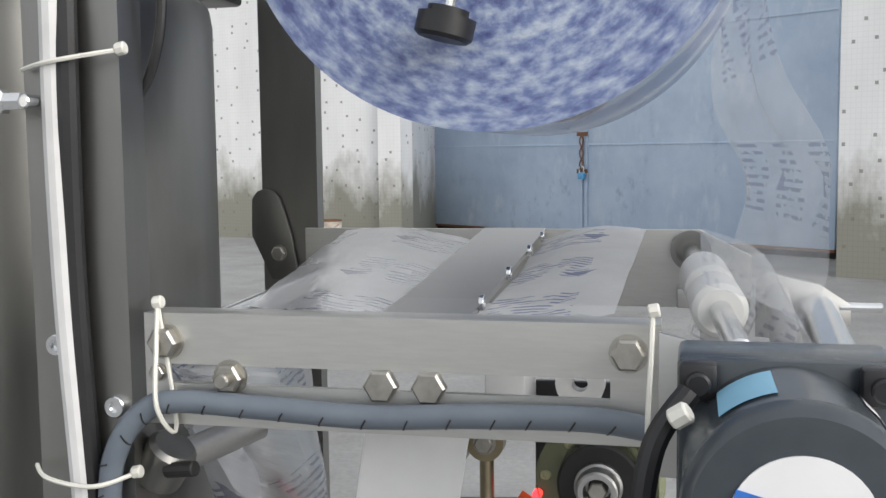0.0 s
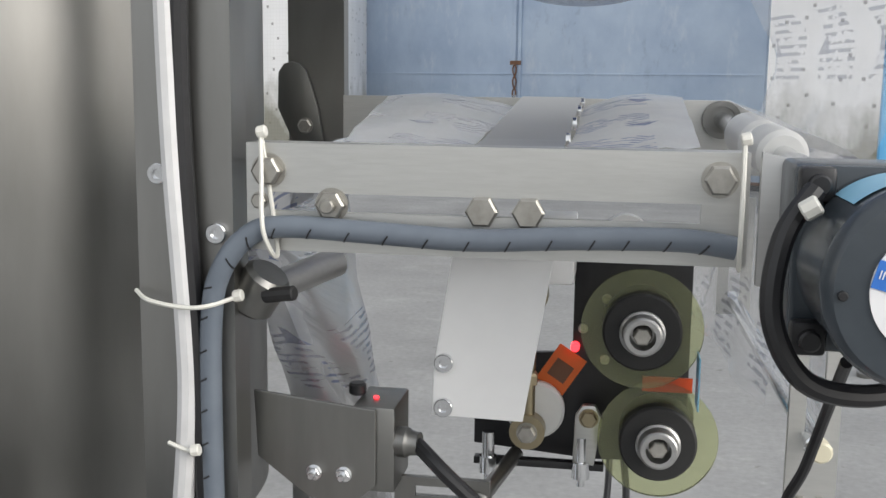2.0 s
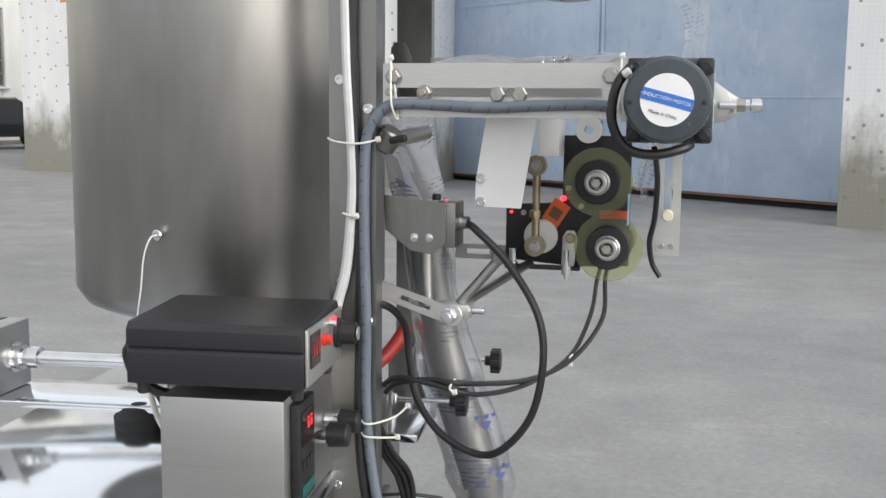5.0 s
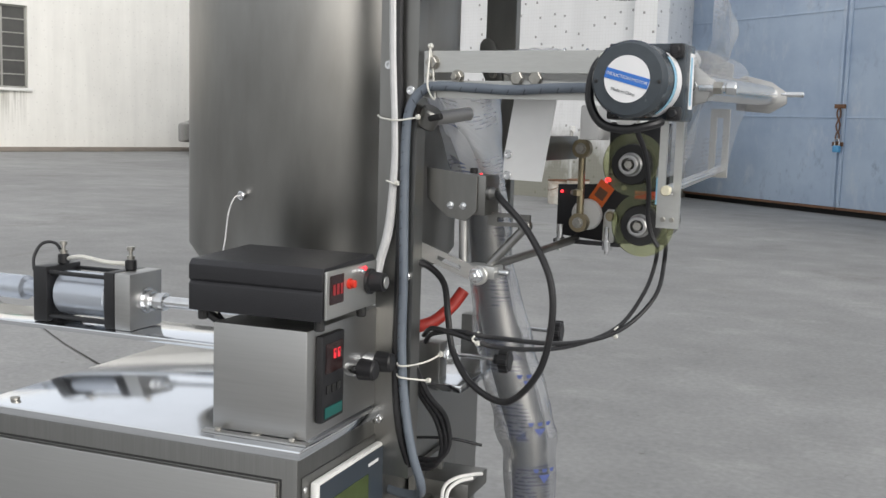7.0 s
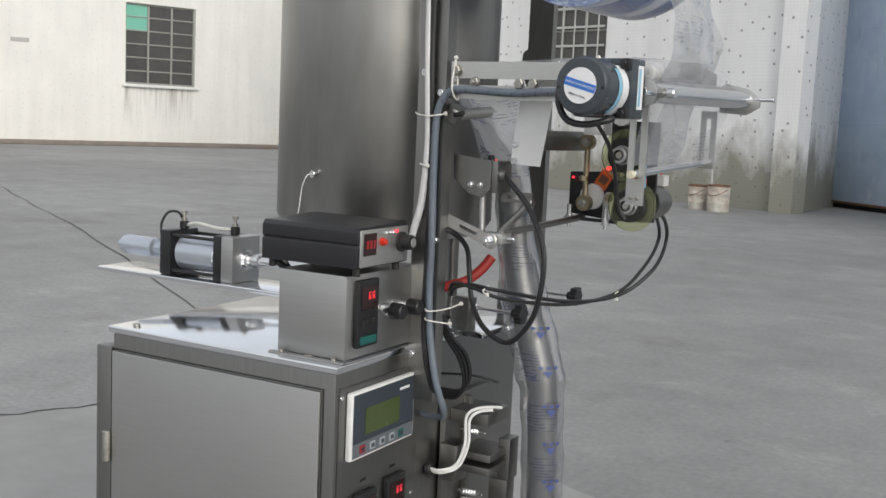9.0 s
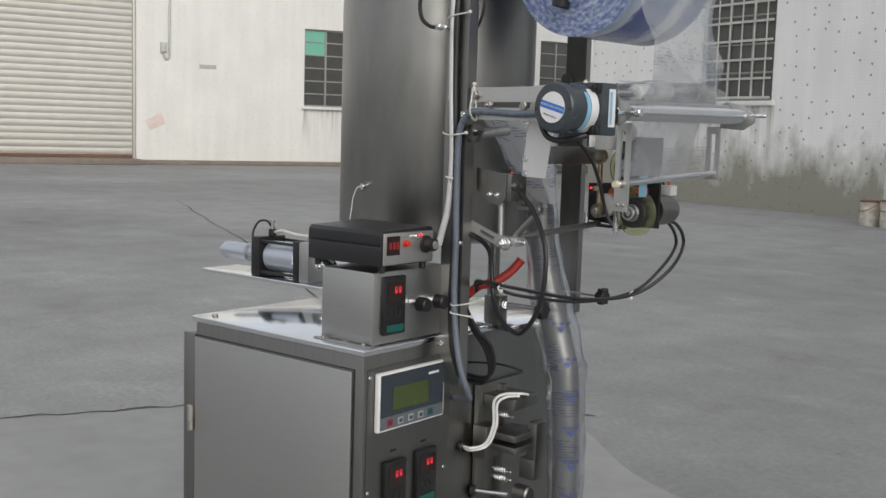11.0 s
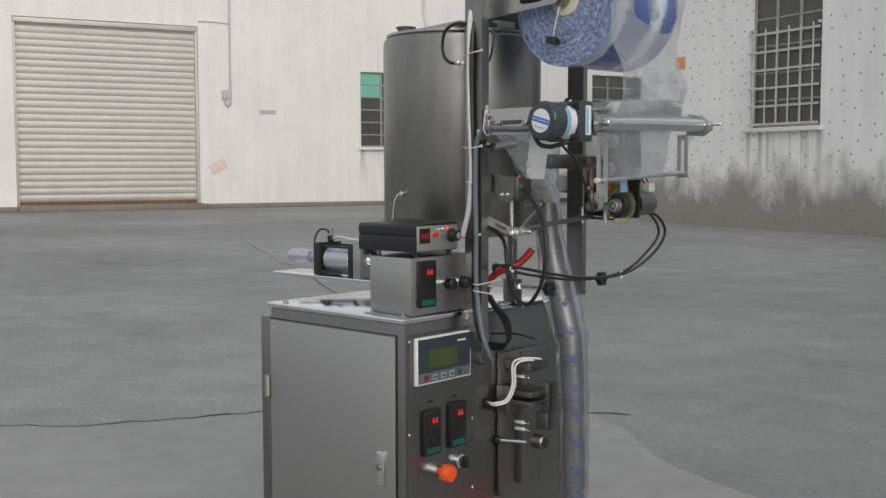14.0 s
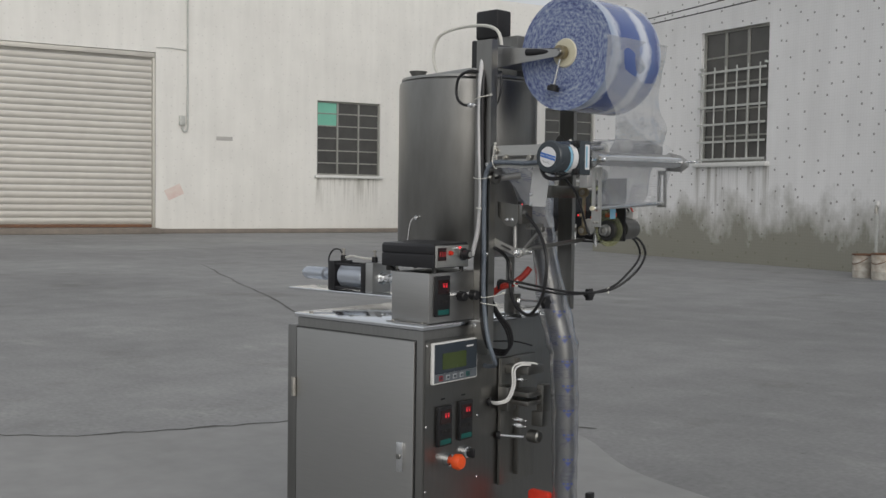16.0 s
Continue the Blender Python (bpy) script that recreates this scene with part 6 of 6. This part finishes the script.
for z in (0.705, 0.685, 0.578, 0.562):
    part("spring", hose([(-0.20 + 0.03 * q / 24, 0.668 + 0.005 * math.cos(q * 1.6), z + 0.005 * math.sin(q * 1.6)) for q in range(25)], 0.0013, 6, k=2), CHROME, jw)
    part("spring_pin", rod((-0.205, 0.668, z), (-0.160, 0.668, z), 0.0025, 10), CHROME, jw)
part("heater_block", box(-0.165, -0.130, 0.700, 0.730, 0.560, 0.600, 0.002), STEEL_DARK, jw)
pv = part("cutter_valve", rod((-0.165, 0.690, 0.535), (-0.130, 0.690, 0.535), 0.017, 20), STEEL_DARK, jw, "dark cutter cylinder")
part("valve_stem", rod((-0.165, 0.665, 0.535), (-0.225, 0.640, 0.535), 0.005, 12), CHROME, pv)
part("valve_knob", rod((-0.232, 0.637, 0.535), (-0.222, 0.641, 0.535), 0.011, 14), BLACK, pv)
part("heater_lead", hose([(-0.225, 0.60, 0.630), (-0.205, 0.598, 0.631), (-0.185, 0.615, 0.640), (-0.175, 0.625, 0.675), (-0.175, 0.625, 0.720), (-0.165, 0.640, 0.733), (-0.150, 0.670, 0.732), (-0.143, 0.690, 0.728)], 0.0026, 8), WHITE, jw, "white heater lead")
part("heater_lead", hose([(-0.225, 0.603, 0.626), (-0.205, 0.602, 0.626), (-0.182, 0.619, 0.637), (-0.170, 0.628, 0.675), (-0.170, 0.628, 0.715), (-0.161, 0.642, 0.728), (-0.150, 0.670, 0.727)], 0.0026, 8), WHITE, jw)
part("lead_inlet", rod((FX + 0.001, 0.602, 0.628), (FX + 0.012, 0.602, 0.628), 0.010, 16), BLACK, jw)

# ---- red cutter guard under the tube, with its outlet arm ----
cg = thing("cutter_guard", (-0.20, 0.70, 0.33), "red sheet guard and steel outlet arm below the sealing jaws", "guard", turn=CAB_TURN)
part("bracket", box(FX + 0.0005, -0.166, 0.690, 0.706, 0.318, 0.342, 0.0015), STEEL_DARK, cg)
part("guard", prism([(-0.165, 0.27), (-0.098, 0.27), (-0.098, 0.385), (-0.104, 0.392), (-0.158, 0.392), (-0.165, 0.385)], "y", 0.690, 0.706, 0.0015), RED, cg, "bright red guard")
ar = part("outlet_arm", rod((-0.097, 0.698, 0.372), (0.085, 0.735, 0.397), 0.006, 14), STEEL_DARK, cg, "steel outlet arm")
part("arm_clip", box(0.000, 0.016, 0.708, 0.730, 0.392, 0.408, 0.002), BLACK, ar)
part("arm_end", rod((0.085, 0.735, 0.397), (0.102, 0.738, 0.399), 0.008, 14), CHROME, ar)

# ---- red hose behind the uprights ----
solo("red_hose", hose([(-0.31, 0.66, 0.90), (-0.285, 0.665, 0.922), (-0.265, 0.67, 0.930), (-0.248, 0.685, 0.938), (-0.232, 0.705, 0.958), (-0.222, 0.718, 0.978)], 0.0085, 14), RED_HOSE, "red rubber product hose by the uprights", "hose")

# ---- cables ----
def cable(name, pts, r, mat, label, seg=10, ridge=0.0, k=6):
    return solo(name, hose(pts, r, seg, None, k, ridge), mat, label, "cable")


cable("white_cable", [(-0.300, 0.60, 1.515), (-0.270, 0.57, 1.535), (-0.245, 0.545, 1.52), (-0.2345, 0.527, 1.47), (-0.2345, 0.5255, 1.38), (-0.2325, 0.5255, 1.29), (-0.2275, 0.5255, 1.20), (-0.2275, 0.5255, 1.15), (-0.234, 0.525, 1.08), (-0.243, 0.522, 1.04), (-0.247, 0.518, 1.015)], 0.0058, CABLE_WHITE, "thick white cable tied to the upright")
cable("black_cable", [(-0.250, 0.585, 1.475), (-0.236, 0.545, 1.49), (-0.2275, 0.5275, 1.44), (-0.2285, 0.5275, 1.32), (-0.2245, 0.5275, 1.22), (-0.2195, 0.5275, 1.12), (-0.2195, 0.527, 1.0), (-0.2205, 0.527, 0.90), (-0.214, 0.528, 0.83), (-0.205, 0.54, 0.78)], 0.0055, BLACK, "black cable tied to the upright")
cable("spiral_wrapped_cable", [(0.046, 0.528, 1.2485), (0.02, 0.5275, 1.2515), (-0.03, 0.5275, 1.2505), (-0.08, 0.5275, 1.2480), (-0.13, 0.5275, 1.2500), (-0.175, 0.5275, 1.2515), (-0.193, 0.5265, 1.2465), (-0.207, 0.525, 1.229), (-0.2135, 0.5255, 1.20), (-0.2145, 0.526, 1.12), (-0.2125, 0.526, 1.02), (-0.2125, 0.526, 0.93), (-0.2065, 0.527, 0.86), (-0.196, 0.53, 0.80), (-0.190, 0.545, 0.755), (-0.205, 0.565, 0.735), (-0.238, 0.578, 0.727), (-0.262, 0.584, 0.727)], 0.0057, GREY_PLASTIC, "thick cable in grey spiral wrap along plate and upright", 16, 0.0, 8)
WRAP = [(0.046, 0.528, 1.2485), (0.02, 0.5275, 1.2515), (-0.03, 0.5275, 1.2505), (-0.08, 0.5275, 1.2480), (-0.13, 0.5275, 1.2500), (-0.175, 0.5275, 1.2515), (-0.193, 0.5265, 1.2465), (-0.207, 0.525, 1.229), (-0.2135, 0.5255, 1.20), (-0.2145, 0.526, 1.12), (-0.2125, 0.526, 1.02), (-0.2125, 0.526, 0.93), (-0.2065, 0.527, 0.86), (-0.196, 0.53, 0.80)]
bm, run = bmesh.new(), 0.0
path = smooth_path(WRAP, 10)
for p, q in zip(path, path[1:]):
    run += (q - p).length
    if run > 0.0155:
        run = 0.0
        d, s, t = frame_of(q - p)
        hose([p + d * (0.0035 * math.sin(a)) + (s * math.cos(a) + t * math.sin(a)) * 0.0057 for a in (2 * math.pi * k / 12 for k in range(7))], 0.0005, 4, bm, 2)
solo("spiral_wrap_gap", bm, BLACK, "dark slanting gaps between turns of the spiral wrap", "cable wrap", kind="stuff")
cable("coder_cable", [(0.030, 0.775, 1.075), (0.016, 0.87, 1.06), (0.004, 0.92, 1.018), (0.006, 0.87, 0.971), (-0.025, 0.806, 0.929), (-0.065, 0.70, 0.925), (-0.109, 0.56, 0.952), (-0.15, 0.55, 0.956), (-0.188, 0.56, 0.947), (-0.205, 0.575, 0.932)], 0.0032, BLACK, "thin black coder cable hanging in a bow")
cable("coder_cable", [(0.026, 0.775, 1.078), (0.008, 0.86, 1.06), (-0.006, 0.91, 1.018), (-0.010, 0.87, 0.975), (-0.028, 0.806, 0.933), (-0.065, 0.70, 0.920), (-0.100, 0.57, 0.938), (-0.14, 0.545, 0.952), (-0.185, 0.556, 0.955), (-0.208, 0.575, 0.940)], 0.0030, BLACK, "thin black coder cable hanging in a bow")
cable("motor_cable", [(0.086, 0.465, 1.212), (0.088, 0.505, 1.18), (0.085, 0.535, 1.14), (0.080, 0.552, 1.115), (0.083, 0.56, 1.092), (0.091, 0.562, 1.078)], 0.0028, BLACK, "black cable hanging from the motor")
cable("looped_cable", [(-0.236, 0.531, 1.480), (-0.262, 0.514, 1.482), (-0.288, 0.505, 1.468), (-0.301, 0.508, 1.438), (-0.295, 0.508, 1.412), (-0.276, 0.509, 1.398), (-0.262, 0.515, 1.396)], 0.0036, BLACK, "black cable loop between upright and tank")
ft = thing("hose_fitting", (-0.254, 0.515, 1.396), "small chrome hose fitting on the upright", "fitting", group="hose fittings")
part("nut", lathe((-0.264, 0.515, 1.396), (1, 0, 0), [(0, 0), (0, 0.0055), (0.004, 0.0065), (0.010, 0.0065), (0.011, 0.0045), (0.020, 0.0045), (0.020, 0)], 6), CHROME, ft, smooth=False)
part("stem", rod((-0.2445, 0.515, 1.396), (-0.2445, 0.5335, 1.396), 0.0035, 12), CHROME, ft)
copy_thing(ft, pose(0.050, 0.012, 0.002))
cable("hanging_lead", [(-0.196, 0.562, 1.470), (-0.1945, 0.561, 1.447), (-0.197, 0.560, 1.425), (-0.2035, 0.560, 1.407), (-0.2105, 0.560, 1.398)], 0.0026, BLACK, "short black lead hanging by the upright")
for k in range(3):
    cable("entry_cable", [(-0.216 + 0.004 * k, 0.552, 0.905), (-0.208 + 0.006 * k, 0.57, 0.865), (-0.196 + 0.006 * k, 0.595, 0.825 + 0.004 * k), (-0.192 + 0.005 * k, 0.605, 0.785 + 0.005 * k), (-0.205 + 0.004 * k, 0.603, 0.760 + 0.006 * k), (-0.236, 0.600, 0.757 + 0.006 * k), (-0.266, 0.598, 0.760 + 0.006 * k)], 0.0036, BLACK, "black cable curving into the cabinet front")
cable("thin_lead", [(-0.270, 0.62, 0.785), (-0.205, 0.64, 0.79), (-0.16, 0.66, 0.782)], 0.002, BLACK, "thin black lead on the cabinet front")
cable("box_cable", [(-0.387, 0.37, 1.020), (-0.405, 0.372, 1.012), (-0.402, 0.38, 0.985), (-0.385, 0.39, 0.968), (-0.362, 0.395, 0.962)], 0.0055, BLACK, "black cable curving out of the control box")
cable("box_cable", [(-0.387, 0.38, 1.022), (-0.410, 0.385, 1.018), (-0.412, 0.40, 0.99), (-0.40, 0.42, 0.955), (-0.39, 0.45, 0.90), (-0.38, 0.47, 0.855)], 0.004, BLACK, "black cable curving out of the control box")
cable("box_lead", [(-0.387, 0.40, 1.02), (-0.40, 0.40, 0.99), (-0.395, 0.405, 0.94), (-0.375, 0.41, 0.90), (-0.366, 0.415, 0.855)], 0.003, TIE, "pale lead beside the control box")


def tie(pts, label="white nylon cable tie"):
    t = thing("cable_tie", pts[0], label, "cable tie", group="cable ties")
    part("strap", hose(pts, 0.0012, 6), TIE, t)
    part("head", rod(Vector(pts[-1]) + Vector((-0.002, 0, 0)), Vector(pts[-1]) + Vector((0.003, 0, 0.001)), 0.0032, 8), TIE, t)
    return t


tie([(-0.256, 0.530, 1.215), (-0.245, 0.5205, 1.212), (-0.225, 0.5165, 1.210), (-0.212, 0.518, 1.211), (-0.201, 0.530, 1.214)])
tie([(-0.236, 0.5195, 1.137), (-0.226, 0.5185, 1.134), (-0.221, 0.5175, 1.134)])
tie([(-0.254, 0.530, 1.412), (-0.235, 0.519, 1.414), (-0.215, 0.521, 1.417), (-0.201, 0.530, 1.420)])
tie([(-0.1885, 0.534, 1.297), (-0.186, 0.527, 1.28), (-0.183, 0.5195, 1.25), (-0.180, 0.533, 1.238), (-0.1885, 0.534, 1.298)])
tie([(0.0485, 0.534, 1.237), (0.047, 0.5195, 1.25), (0.048, 0.528, 1.28), (0.0485, 0.534, 1.299)])
tie([(-0.222, 0.533, 0.915), (-0.212, 0.517, 0.912), (-0.20, 0.521, 0.912), (-0.182, 0.535, 0.917), (-0.176, 0.56, 0.922)])
tie([(-0.222, 0.533, 0.900), (-0.212, 0.517, 0.898), (-0.20, 0.521, 0.896), (-0.182, 0.540, 0.892)])
tie([(-0.024, 0.802, 0.936), (-0.030, 0.797, 0.929), (-0.027, 0.80, 0.922)])
tie([(-0.120, 0.55, 0.959), (-0.124, 0.541, 0.951), (-0.120, 0.546, 0.945)])
